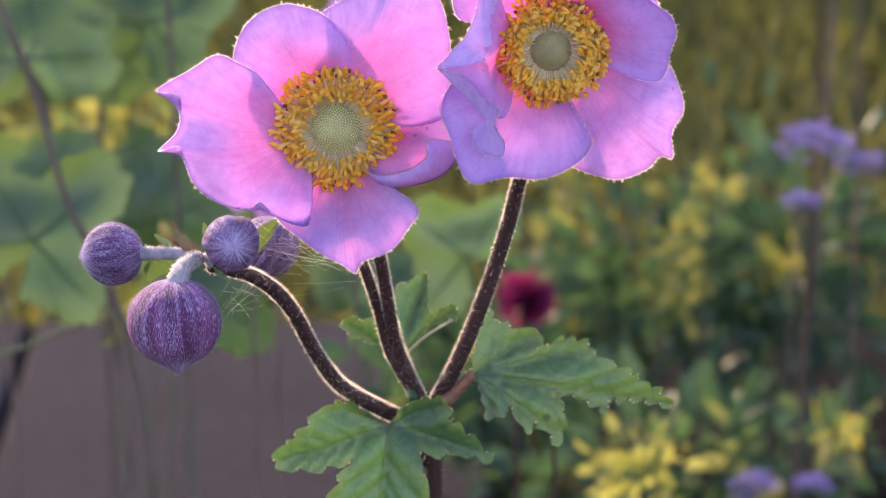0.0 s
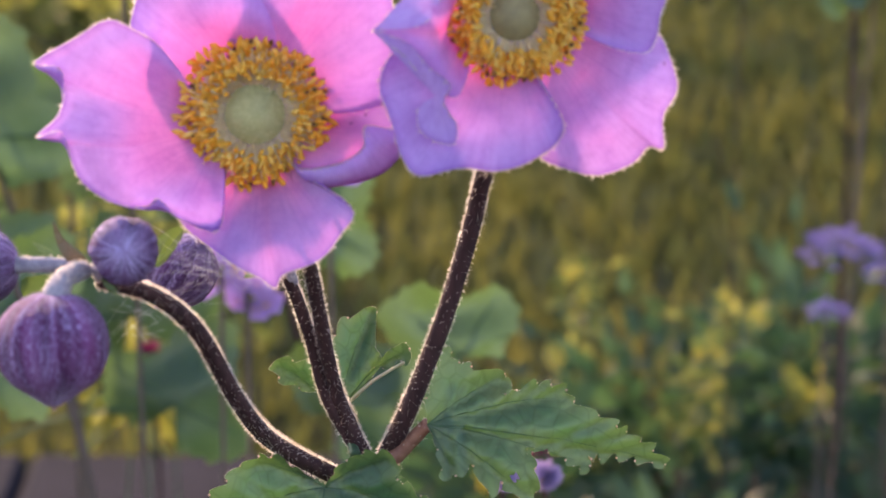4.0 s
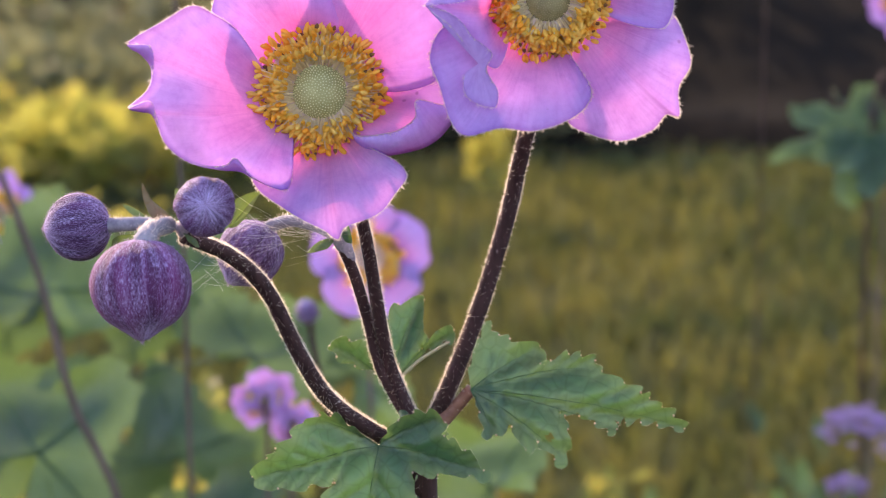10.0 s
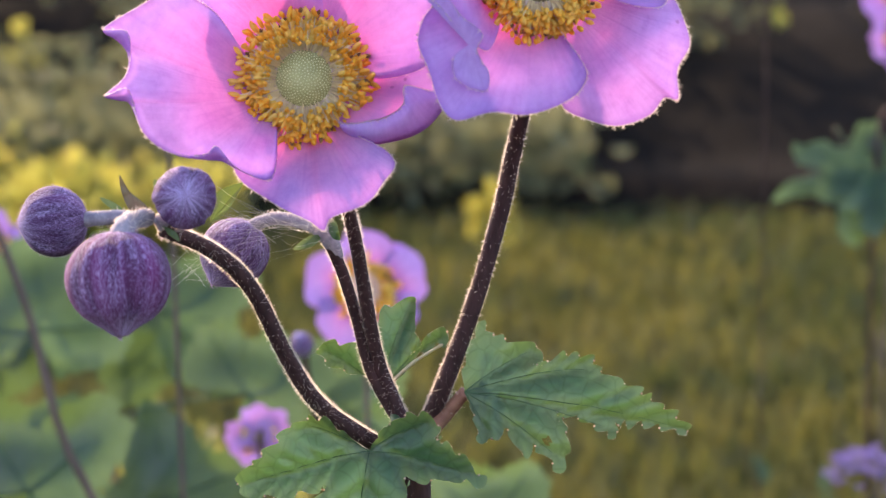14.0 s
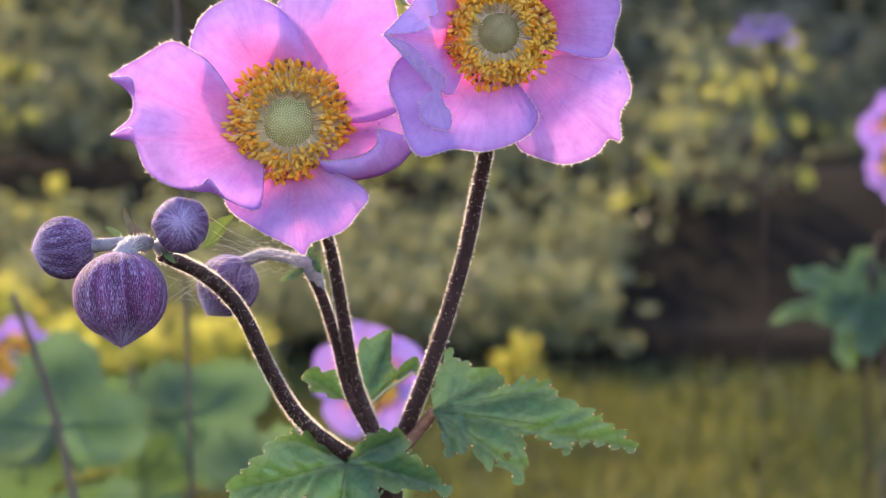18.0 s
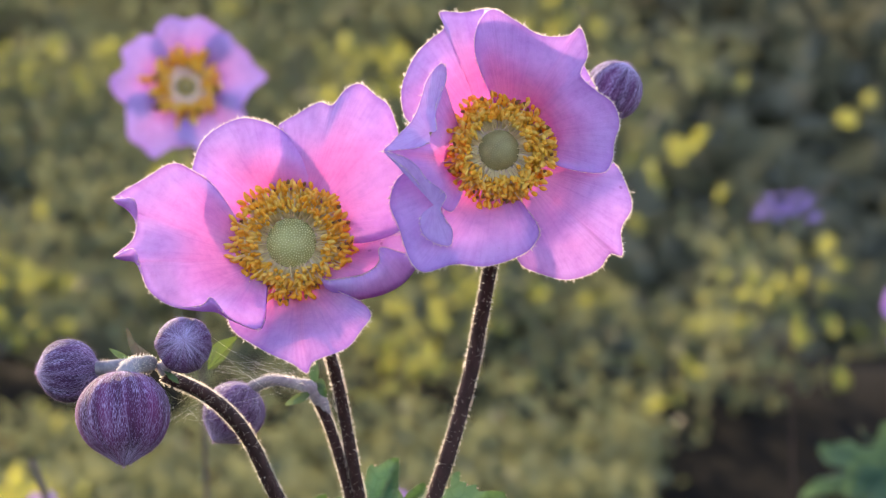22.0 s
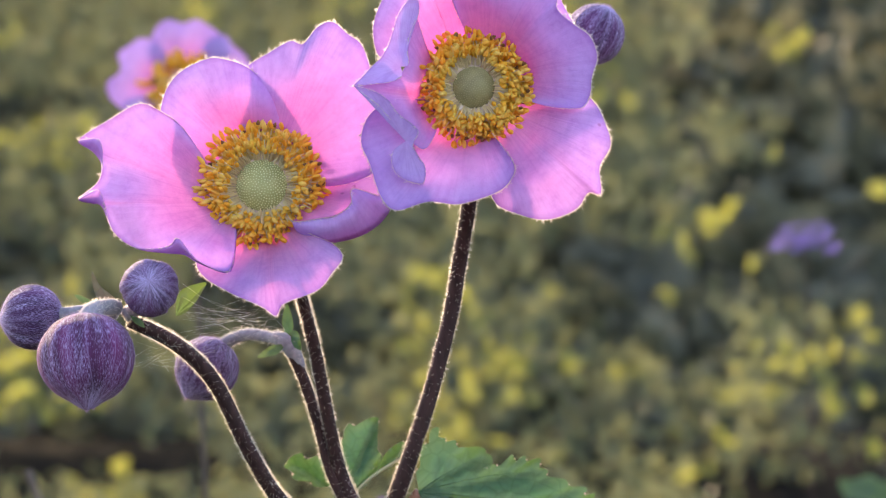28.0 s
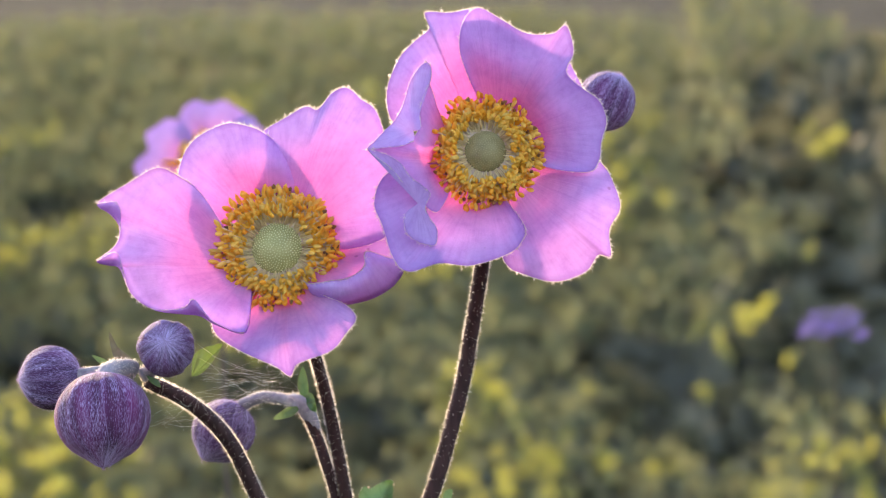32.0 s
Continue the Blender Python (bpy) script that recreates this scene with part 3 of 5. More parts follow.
def whorl(flower, centre, normal, dome_r, seed, rows, count, dome_mats=None, thick=1.0):
    """The middle of an open flower: a knobbly green dome in a ring of stamens."""
    n = Vector(normal).normalized()
    q = n.to_track_quat("Z", "Y").to_matrix().to_4x4()
    m = Matrix.Translation(V(centre)) @ q
    verts, faces, slots = [], [], []
    nt, na = 12, 28
    for i in range(nt + 1):
        th = 0.62 * math.pi * i / nt
        for a in range(na):
            w = 2 * math.pi * a / na
            verts.append(m @ (Vector((math.sin(th) * math.cos(w), math.sin(th) * math.sin(w), math.cos(th) * 0.92)) * dome_r * MM))
    faces = [(i * na + a, (i + 1) * na + a, (i + 1) * na + (a + 1) % na, i * na + (a + 1) % na) for i in range(nt) for a in range(na)]
    slots = [0] * len(faces)
    rng = np.random.default_rng(seed)
    for k in range(820):
        z = 1 - 1.3 * (k + 0.5) / 820
        w = 2.39996 * k
        s = math.sqrt(1 - z * z)
        d = Vector((s * math.cos(w), s * math.sin(w), z * 0.92))
        t1 = d.orthogonal().normalized()
        t2 = d.cross(t1)
        o, r = len(verts), dome_r * 0.026 * (0.8 + 0.5 * rng.random())
        for x in range(5):
            e = t1 * math.cos(x * 1.2566) + t2 * math.sin(x * 1.2566)
            verts.append(m @ ((d * dome_r * 0.99 + e * r) * MM))
        verts.append(m @ (d * dome_r * (1.04 + 0.02 * rng.random()) * MM))
        faces += [(o + x, o + (x + 1) % 5, o + 5) for x in range(5)]
        slots += [1] * 5
    part("pistil", mesh_of("pistil", verts, faces, dome_mats or [DOME, DOME_TIP], None, slots), flower, "round green pistil head with fine knobs")
    # Added disc, raised to brighten the gaps between stamens in place of filaments.
    disc = [m @ (Vector((0, 0, 0.2)) * MM)] + [m @ (Vector((r * math.cos(w), r * math.sin(w), z)) * MM) for r, z in ((dome_r * 0.90, 2.5), (dome_r * 1.3, 2.8), (dome_r * 1.75, 2.1)) for w in np.linspace(0, 6.2832, 28, endpoint=False)]
    df = [(0, 1 + a, 1 + (a + 1) % 28) for a in range(28)] + [(1 + q + a, 29 + q + a, 29 + q + (a + 1) % 28, 1 + q + (a + 1) % 28) for q in (0, 28) for a in range(28)]
    part("filament_fill", mesh_of("filament_fill", disc, df, FILAMENT_FILL, [(0.5, 0.1)] + [(a / 28, q) for q in (0.2, 0.5, 0.9) for a in range(28)]), flower, "pale disc standing in for dense stamen filaments")
    kinds = []
    for k in range(30):
        far = (k * 0.618 + 0.1) % 1.0
        reach, rise = rows[0] + (rows[1] - rows[0]) * far, 3.4 - 2.0 * far ** 1.5 + rng.uniform(-0.7, 0.7)
        pts = [(dome_r * 0.94, 0, 1.9), (dome_r * 0.94 + (reach - dome_r * 0.94) * 0.55, 0, max(2.1, rise * 0.9)), (reach, 0, rise)]
        v, f, uv, *_ = tube([np.array(p) * MM for p in pts], [0.00014, 0.00011], 4, 6)
        sl = [0] * len(f)
        tilt, yaw = rng.uniform(-0.1, 1.25), rng.normal(0, 0.9)
        way = Vector((math.cos(tilt) * math.cos(yaw), math.cos(tilt) * math.sin(yaw), math.sin(tilt)))
        side = way.orthogonal().normalized()
        up = way.cross(side)
        ln, wd = thick * rng.uniform(0.85, 1.3), thick * rng.uniform(0.50, 0.72)
        o0 = len(v)
        for i in range(6):
            s = -1 + 2 * i / 5
            r = wd * math.sqrt(max(0.03, 1 - s * s))
            for a in range(7):
                w = 2 * math.pi * a / 7
                groove = 1 - 0.25 * abs(math.cos(w)) ** 3
                v.append((Vector(pts[2]) + way * (s + 0.8) * ln + (side * math.cos(w) * groove + up * math.sin(w) * 0.75) * r) * MM)
        for i in range(5):
            for a in range(7):
                f.append((o0 + i * 7 + a, o0 + i * 7 + (a + 1) % 7, o0 + (i + 1) * 7 + (a + 1) % 7, o0 + (i + 1) * 7 + a))
                sl.append(2 if (k in (9, 22) and i >= 3) else 1)
        f += [tuple(o0 + a for a in range(7))[::-1], tuple(o0 + 35 + a for a in range(7))]
        sl += [1, 2 if k in (9, 22) else 1]
        kinds.append(mesh_of("stamen", v, f, [FILAMENT, ANTHER, ANTHER_OLD], None, sl))
    for k in range(count):
        s = new("stamen", kinds[int(rng.integers(0, 30))])
        s.parent = flower
        s.matrix_basis = m @ pose(0, 0, 0, rng.normal(0, 5), rng.normal(0, 5), 360 * (k * 0.618034 % 1.0) + rng.normal(0, 3)) @ Matrix.Scale(rng.uniform(0.86, 1.10), 4)

# ---- the flowering plant ----
plant = thing("anemone", (0.017, 0.028, 0.0), "backlit pink Japanese anemone with two open flowers and woolly buds", "flower plant")


def flower_part(label, name="flower"):
    f = new(name)
    f.empty_display_size = 0.01
    f.parent = plant
    f.matrix_parent_inverse = plant.matrix_world.inverted()
    tagged(f, label=label)
    return f


def petals_of(flower, rows, mat):
    fringes = []
    for k, r in enumerate(rows):
        p, h = add_petal(flower, r["base"], r["edge"], r.get("mat", mat), seed=20 + k, curl=r.get("curl"), lip_mat=r.get("lip"), flaps=r.get("flaps", ()), **r.get("more", {}))
        fringes.append(h)
    tagged(part("fringe", joined("fringe", fringes, HAIR), flower, "fine bright hairs along the petal rims"), kind="stuff")


lower = flower_part("open pink flower with five wavy petals and a ring of yellow stamens")
lower_rows = []
LEFT_CURL = [(-10.5, 2.0, 4.3), (-14.7, 0.0, 11.1), (-18.7, -2.0, 14.2), (-22.8, -2.0, 15.8), (-27.7, -2.6, 13.1), (-34.2, -3.2, 9.1), (-29.9, -5.8, 8.9), (-29.6, -3.4, 4.6), (-30.6, -4.2, 0.8), (-33.9, -6.0, -2.2), (-30.0, -8.2, -0.6), (-28.9, -6.6, -3.4), (-27.3, -7.0, -8.5), (-22.7, -9.0, -11.6), (-16.4, -12.0, -11.5), (-14.2, -14.0, -9.9), (-11.1, -11.0, -14.0), (-5.4, -10.2, -16.2), (-4.6, -4.0, -10.0)]
# left
lower_rows.append({"base": (-5.3, 5.0, -3.6), "edge": [(-10.5, 2.0, 4.3), (-14.7, 0.0, 11.1), (-18.7, -2.0, 14.2), (-22.8, -2.0, 15.8), (-27.7, -2.5, 13.2), (-34.3, -3.0, 9.1), (-31.9, -2.8, 6.9), (-30.2, -2.5, 4.4), (-30.8, -4.0, 0.8), (-34.1, -5.8, -2.2), (-31.9, -6.0, -3.1), (-29.7, -6.0, -3.8), (-27.4, -7.0, -8.6), (-22.8, -9.0, -11.8), (-17.1, -10.0, -12.7), (-13.7, -11.0, -13.1), (-10.8, -10.0, -14.8), (-5.3, -10.0, -16.4), (-4.6, -4.0, -10.0)],
                   "curl": LEFT_CURL,
                   "mat": PETAL, "more": {"ripple": 0.0022, "reflex": 0.0010}})
# upper left
lower_rows.append({"base": (-1.9, 6.0, 3.0), "edge": [(-13.2, 6.0, -2.3), (-18.1, 5.0, 2.6), (-20.3, 4.0, 8.8), (-19.2, 3.0, 16.6), (-16.1, 2.0, 21.6), (-10.5, 1.0, 24.4), (-6.3, 0.5, 24.1), (-2.4, 0.0, 22.5), (2.0, 0.5, 18.5), (5.2, 1.0, 13.7), (6.5, 2.0, 9.8), (5.0, 4.0, 6.4), (1.5, 5.0, 4.1)],
                   "more": {"ripple": 0.0022, "reflex": 0.0026}})
# upper right
lower_rows.append({"base": (1.6, 4.0, 2.5), "edge": [(-2.8, 4.0, 6.4), (-5.2, 3.0, 10.9), (-5.4, 2.5, 16.5), (-3.4, 2.0, 22.1), (0.9, 1.0, 25.1), (5.6, 0.0, 27.5), (8.2, -0.5, 26.9), (11.0, -1.3, 30.1), (13.9, -1.0, 31.0), (16.7, 0.0, 28.7), (19.5, 0.5, 26.3), (21.4, 1.0, 19.6), (22.1, 1.0, 11.9), (21.2, 0.5, 5.2), (20.5, 0.0, 1.7), (11.7, 2.0, -0.3)],
                   "more": {"ripple": 0.0022, "reflex": 0.0026}})
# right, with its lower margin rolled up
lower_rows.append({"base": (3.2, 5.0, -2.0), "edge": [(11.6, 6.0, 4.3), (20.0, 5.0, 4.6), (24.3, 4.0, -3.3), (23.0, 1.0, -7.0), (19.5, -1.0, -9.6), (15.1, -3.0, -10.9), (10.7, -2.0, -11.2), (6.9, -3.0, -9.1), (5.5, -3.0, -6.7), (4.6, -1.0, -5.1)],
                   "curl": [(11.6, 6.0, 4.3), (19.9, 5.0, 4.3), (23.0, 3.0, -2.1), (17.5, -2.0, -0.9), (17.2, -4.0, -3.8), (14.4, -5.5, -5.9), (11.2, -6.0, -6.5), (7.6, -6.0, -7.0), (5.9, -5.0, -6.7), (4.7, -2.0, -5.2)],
                   "mat": PETAL_SUNLIT, "lip": PETAL_FOLD, "more": {"ripple": 0.0022, "reflex": 0.0012}})
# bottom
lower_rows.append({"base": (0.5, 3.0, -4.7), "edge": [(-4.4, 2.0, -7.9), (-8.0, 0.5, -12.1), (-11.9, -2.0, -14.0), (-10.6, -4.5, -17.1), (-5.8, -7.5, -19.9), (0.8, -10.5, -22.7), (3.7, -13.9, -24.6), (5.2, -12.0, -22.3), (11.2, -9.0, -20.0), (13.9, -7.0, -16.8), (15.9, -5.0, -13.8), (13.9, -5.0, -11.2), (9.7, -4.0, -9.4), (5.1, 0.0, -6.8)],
                   "mat": PETAL_SUNLIT, "more": {"ripple": 0.0022, "reflex": -0.0010}})
petals_of(lower, lower_rows, PETAL)
whorl(lower, (-0.0, 4.2, -0.2), (-0.02, -1.0, 0.10), 5.6, 3, (6.7, 11.4), 1080, None, 0.86)

upper = flower_part("open pink flower with five crumpled, cupped petals and yellow stamens")
upper_rows = []
# top
upper_rows.append({"base": (39.1, 1.5, 20.6), "edge": [(31.9, -2.0, 21.8), (23.7, -4.0, 23.1), (22.0, -7.0, 29.2), (24.3, -8.0, 35.4), (27.6, -8.5, 39.0), (30.5, -9.0, 41.5), (29.6, -9.4, 44.4), (34.4, -7.0, 44.3), (39.6, -6.2, 45.1), (44.7, -6.0, 42.0), (50.5, -6.5, 39.2), (56.2, -7.5, 39.4), (57.2, -6.0, 34.5), (60.4, -5.5, 27.9), (61.8, -4.5, 22.0), (56.0, -1.5, 17.5), (47.5, -1.5, 18.5)],
                   "mat": PETAL, "more": {"ripple": 0.0022, "reflex": 0.0024}})
# upper right
upper_rows.append({"base": (42.9, -1.0, 20.0), "edge": [(38.8, -5.0, 29.4), (36.4, -8.4, 36.2), (37.0, -9.2, 41.6), (39.8, -8.8, 44.7), (44.6, -8.8, 42.2), (48.9, -9.2, 39.6), (54.0, -9.6, 39.4), (56.6, -11.0, 40.8), (57.9, -9.4, 35.8), (56.4, -11.5, 32.0), (59.6, -9.6, 28.8), (62.6, -10.0, 26.5), (63.9, -9.0, 22.8), (62.9, -8.0, 19.1), (62.4, -8.0, 15.5), (60.1, -7.0, 13.2), (51.7, -3.0, 14.8)],
                   "more": {"ripple": 0.0018, "reflex": -0.0012}})
# lower right
upper_rows.append({"base": (42.9, 0.0, 15.6), "edge": [(50.6, -1.0, 16.3), (59.9, -3.0, 16.9), (63.4, -5.0, 14.7), (65.5, -7.0, 10.5), (66.3, -8.0, 6.4), (64.2, -9.0, 2.4), (64.4, -10.3, -2.6), (62.0, -9.0, -2.4), (59.6, -9.0, -5.5), (54.1, -9.0, -7.3), (48.7, -8.0, -6.1), (44.3, -7.0, -3.5), (42.2, -4.0, 5.2)],
                   "mat": PETAL, "more": {"ripple": 0.0022, "reflex": 0.0024}})
# bottom
upper_rows.append({"base": (40.1, -1.0, 14.5), "edge": [(45.0, -4.0, 7.9), (48.0, -8.0, 3.6), (48.1, -11.0, 1.0), (45.4, -11.5, -2.0), (38.3, -12.0, -4.3), (32.4, -12.0, -3.8), (26.6, -12.0, -5.3), (23.8, -12.0, -2.9), (21.6, -11.0, 3.4), (19.9, -9.0, 8.2), (22.7, -8.0, 13.6), (31.9, -4.0, 15.7)],
                   "more": {"ripple": 0.0022, "reflex": -0.0030}})
FLAP_ABOVE = ((27.6, -14.5, 21.2), [(29.1, -12.5, 21.7), (28.8, -11.5, 25.0), (29.6, -11.0, 28.2), (30.9, -10.5, 31.0), (30.9, -10.5, 33.5), (29.9, -11.0, 34.3), (28.4, -11.5, 33.0), (27.0, -12.0, 30.7), (26.2, -12.5, 28.0), (25.3, -13.3, 25.3), (24.0, -14.0, 23.0), (22.4, -14.5, 21.4), (20.6, -15.2, 19.4), (19.0, -16.0, 17.7), (22.1, -16.5, 17.9), (25.6, -16.0, 18.3), (27.8, -14.8, 19.4)])
FLAP_BELOW = ((28.4, -15.0, 7.4), [(25.7, -15.0, 11.4), (23.4, -15.2, 14.2), (21.1, -15.8, 16.0), (19.0, -16.2, 17.7), (22.4, -17.0, 16.8), (25.2, -17.0, 15.1), (27.2, -16.8, 12.4), (29.8, -16.2, 10.4), (30.8, -16.0, 9.0), (29.8, -15.3, 6.7), (30.9, -14.5, 4.3), (31.9, -14.0, 2.7), (31.6, -14.0, -0.2), (29.1, -14.5, 0.0), (26.8, -15.0, 1.3), (25.8, -15.0, 3.3), (26.1, -15.0, 5.7)])
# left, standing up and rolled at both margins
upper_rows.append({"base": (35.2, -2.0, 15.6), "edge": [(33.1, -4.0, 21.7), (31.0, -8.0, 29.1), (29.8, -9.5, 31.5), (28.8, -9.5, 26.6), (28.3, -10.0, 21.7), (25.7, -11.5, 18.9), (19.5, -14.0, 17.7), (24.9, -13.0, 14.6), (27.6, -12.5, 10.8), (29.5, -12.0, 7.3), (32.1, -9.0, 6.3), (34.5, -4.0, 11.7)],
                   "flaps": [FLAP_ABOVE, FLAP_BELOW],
                   "mat": PETAL_SUNLIT, "lip": PETAL_FOLD, "more": {"soft": 0.11, "ripple": 0.0006}})
petals_of(upper, upper_rows, PETAL)
whorl(upper, (40.8, -2.2, 17.7), (0.0, -1.0, 0.02), 4.7, 8, (5.7, 10.2), 980, [DOME_RIPE, DOME_RIPE_TIP], 0.83)

# stems from the leaf whorl upwards, and the stalk below it
stem(plant, [(40.4, 3.0, 9.5), (39.5, 13.0, -1.4)] + [(36.6, 21.0, -17.0), (34.8, 23.0, -26.3), (30.7, 24.0, -41.3), (26.4, 25.0, -54.0), (23.3, 27.0, -62.4), (20.9, 32.0, -69.5)], [1.35, 1.5, 1.6, 1.75], fuzz=3600, seed=1)
stem(plant, [(6.3, 10.0, -20.3), (8.4, 18.0, -31.9), (11.5, 28.0, -53.3), (14.1, 30.0, -61.7), (16.9, 30.0, -68.3)], [1.15, 1.25, 1.35, 1.5], fuzz=2800, seed=2)
stem(plant, [(2.4, 25.0, -31.0), (5.4, 26.0, -38.0), (8.3, 27.5, -47.8), (10.9, 29.5, -58.1), (16.6, 31.0, -69.0)], [1.05, 1.1, 1.2, 1.2], fuzz=2000, seed=3)
stem(plant, [(-24.2, -6.0, -25.4), (-16.4, 1.0, -30.2), (-9.9, 5.5, -37.7), (-4.5, 10.5, -50.2), (-0.3, 16.5, -59.1), (4.5, 23.0, -65.5), (12.1, 28.0, -71.7)], [1.3, 1.45, 1.45, 1.5, 1.6], fuzz=3600, seed=4)
stem(plant, [(17.3, 28.0, -71.7), (18.5, 28.0, -81.8), (20.1, 28.0, -88.1)] + [(20, 30, -300), (17, 28, -795)], [1.6, 1.7, 2.0, 2.6], fuzz=900, seed=5, name="stalk")

# buds
big = bud(plant, (-30.4, -19.7, -31.5), (0.02, -0.22, -1), 8.9, 8.0, BUD, 700, 1, 0.22, "large round purple bud, nodding")
stem(big, [(-26.5, -9.0, -22.7), (-29.0, -14.0, -22.7), (-29.9, -18.0, -23.8), (-30.1, -19.5, -25.5)], [1.5, 1.6, 2.0, 2.2], PEDICEL, "pedicel", 260, seed=11)
lft = bud(plant, (-43.6, -1.6, -24.5), (-1, -0.12, -0.06), 6.2, 5.7, BUD_BLUE, 520, 2, 0.10, "small woolly bud seen from its side")
stem(lft, [(-26.9, -6.0, -23.8), (-31.3, -5.0, -23.3), (-36.7, -3.0, -23.9), (-39.7, -2.0, -24.4)], [1.2, 1.25, 1.3, 1.5], PEDICEL, "pedicel", 200, seed=12)
upb = bud(plant, (-20.0, -10.3, -19.1), (0.10, -0.93, 0.22), 5.4, 5.3, BUD_BLUE, 520, 3, 0.05, "small round bud with a whorl of white hairs")
stem(upb, [(-25.2, -7.0, -24.2), (-23.1, -6.0, -23.1), (-21.1, -7.0, -21.4)], [1.4, 1.2, 1.2], PEDICEL, "pedicel", 300, seed=13)
bk = bud(plant, (-14.9, 34.2, -35.9), (-0.55, -0.2, -0.8), 6.4, 6.2, BUD_BLUE, 520, 4, 0.2, "round bud on an arching stalk")
stem(bk, [(-13.0, 34.5, -33.1), (-10.7, 34.5, -30.7), (-6.5, 32.0, -29.2), (-1.7, 28.5, -29.6), (1.3, 25.5, -30.5)], [1.5, 1.25, 1.15, 1.1], PEDICEL, "pedicel", 240, seed=14)
stem(plant, [(-0.3, 26.5, -29.5), (1.8, 25.3, -30.5), (3.5, 25.5, -32.6), (4.8, 26.0, -35.9)], [1.1, 1.65, 1.6, 1.1], PEDICEL, "node", 200, seed=16)
hid = bud(plant, (64.2, 30.8, 30.1), (0.5, -0.1, 0.85), 5.9, 5.9, BUD_BLUE, 520, 5, 0.05, "round bud behind the flower")
stem(hid, [(62.0, 30.5, 27.6), (54.0, 14.0, 22.0), (47.0, 8.0, 17.0), (41.0, 6.0, 9.0)], [1.3, 1.2, 1.1, 1.1], PEDICEL, "pedicel", 300, seed=15)


def bract(parent, base, edge, mat, name="bract", label="", **more):
    v, f, uv, rim = sheet(V(base), [V(e) for e in edge], ns=40, nu=7, **more)
    return part(name, mesh_of(name, v, f, mat, uv), parent, label)


bract(plant, (-27.4, -6.0, -23.7), [(-29.9, -6.0, -22.0), (-31.4, -5.0, -19.1), (-31.7, -5.0, -15.9), (-30.1, -5.0, -18.7), (-27.4, -6.0, -20.8), (-26.0, -6.0, -22.7)], BRACT_RED, label="small red-green pointed bract")
bract(plant, (-30.3, -4.0, -23.2), [(-33.5, -4.0, -22.1), (-35.6, -2.0, -20.3), (-33.1, -2.0, -21.0), (-30.5, -3.0, -22.8)], BRACT_GREEN, label="small green bract")
bract(plant, (-30.4, -3.0, -25.6), [(-34.2, -3.0, -25.6), (-37.5, -2.0, -26.8), (-37.0, -1.0, -30.4), (-34.4, -2.0, -28.9), (-30.9, -3.0, -26.5)], BRACT_GREEN, label="small green bract")
bract(plant, (-16.4, -2.0, -24.6), [(-16.2, -1.0, -21.0), (-14.9, 0.5, -19.4), (-12.6, 2.0, -18.6), (-10.9, 3.0, -18.4), (-11.9, 3.0, -20.4), (-13.3, 2.0, -22.7), (-15.0, 0.5, -24.3)], BRACT_LIT, label="yellow-green backlit bract", ribs=[V((-11.3, 3.0, -18.9)), V((-15.4, 0.0, -20.4)), V((-13.6, 2.0, -22.6))], fold=0.0009)
bract(plant, (-24.4, -6.0, -20.8), [(-25.7, -6.0, -19.1), (-25.6, -6.0, -16.5), (-24.4, -6.0, -18.0)], BRACT_GREEN, label="small green bract")
bract(plant, (-24.0, -9.0, -24.2), [(-21.8, -10.0, -25.0), (-21.0, -11.0, -26.5), (-22.9, -10.0, -25.7)], BRACT_GREEN, label="small green bract")
bract(plant, (2.4, 26.0, -30.8), [(1.6, 26.0, -28.6), (1.2, 27.0, -26.1), (2.3, 27.0, -23.1), (3.5, 26.0, -27.4)], LEAF, label="small green bract")
bract(plant, (2.1, 24.0, -31.0), [(-0.7, 23.0, -31.3), (-3.3, 22.0, -33.5), (0.4, 23.0, -33.0)], BRACT_GREEN, label="small green bract")
bract(plant, (3.7, 24.0, -31.6), [(1.4, 25.0, -30.1), (4.2, 25.0, -28.4), (5.2, 25.0, -32.1)], LEAF, label="small green bract")
bract(plant, (23.5, 4.0, 22.7), [(22.0, 6.0, 23.2), (21.5, 8.0, 25.2), (22.9, 8.0, 24.7), (24.0, 6.0, 23.2)], BRACT_GREEN, label="small green bract")


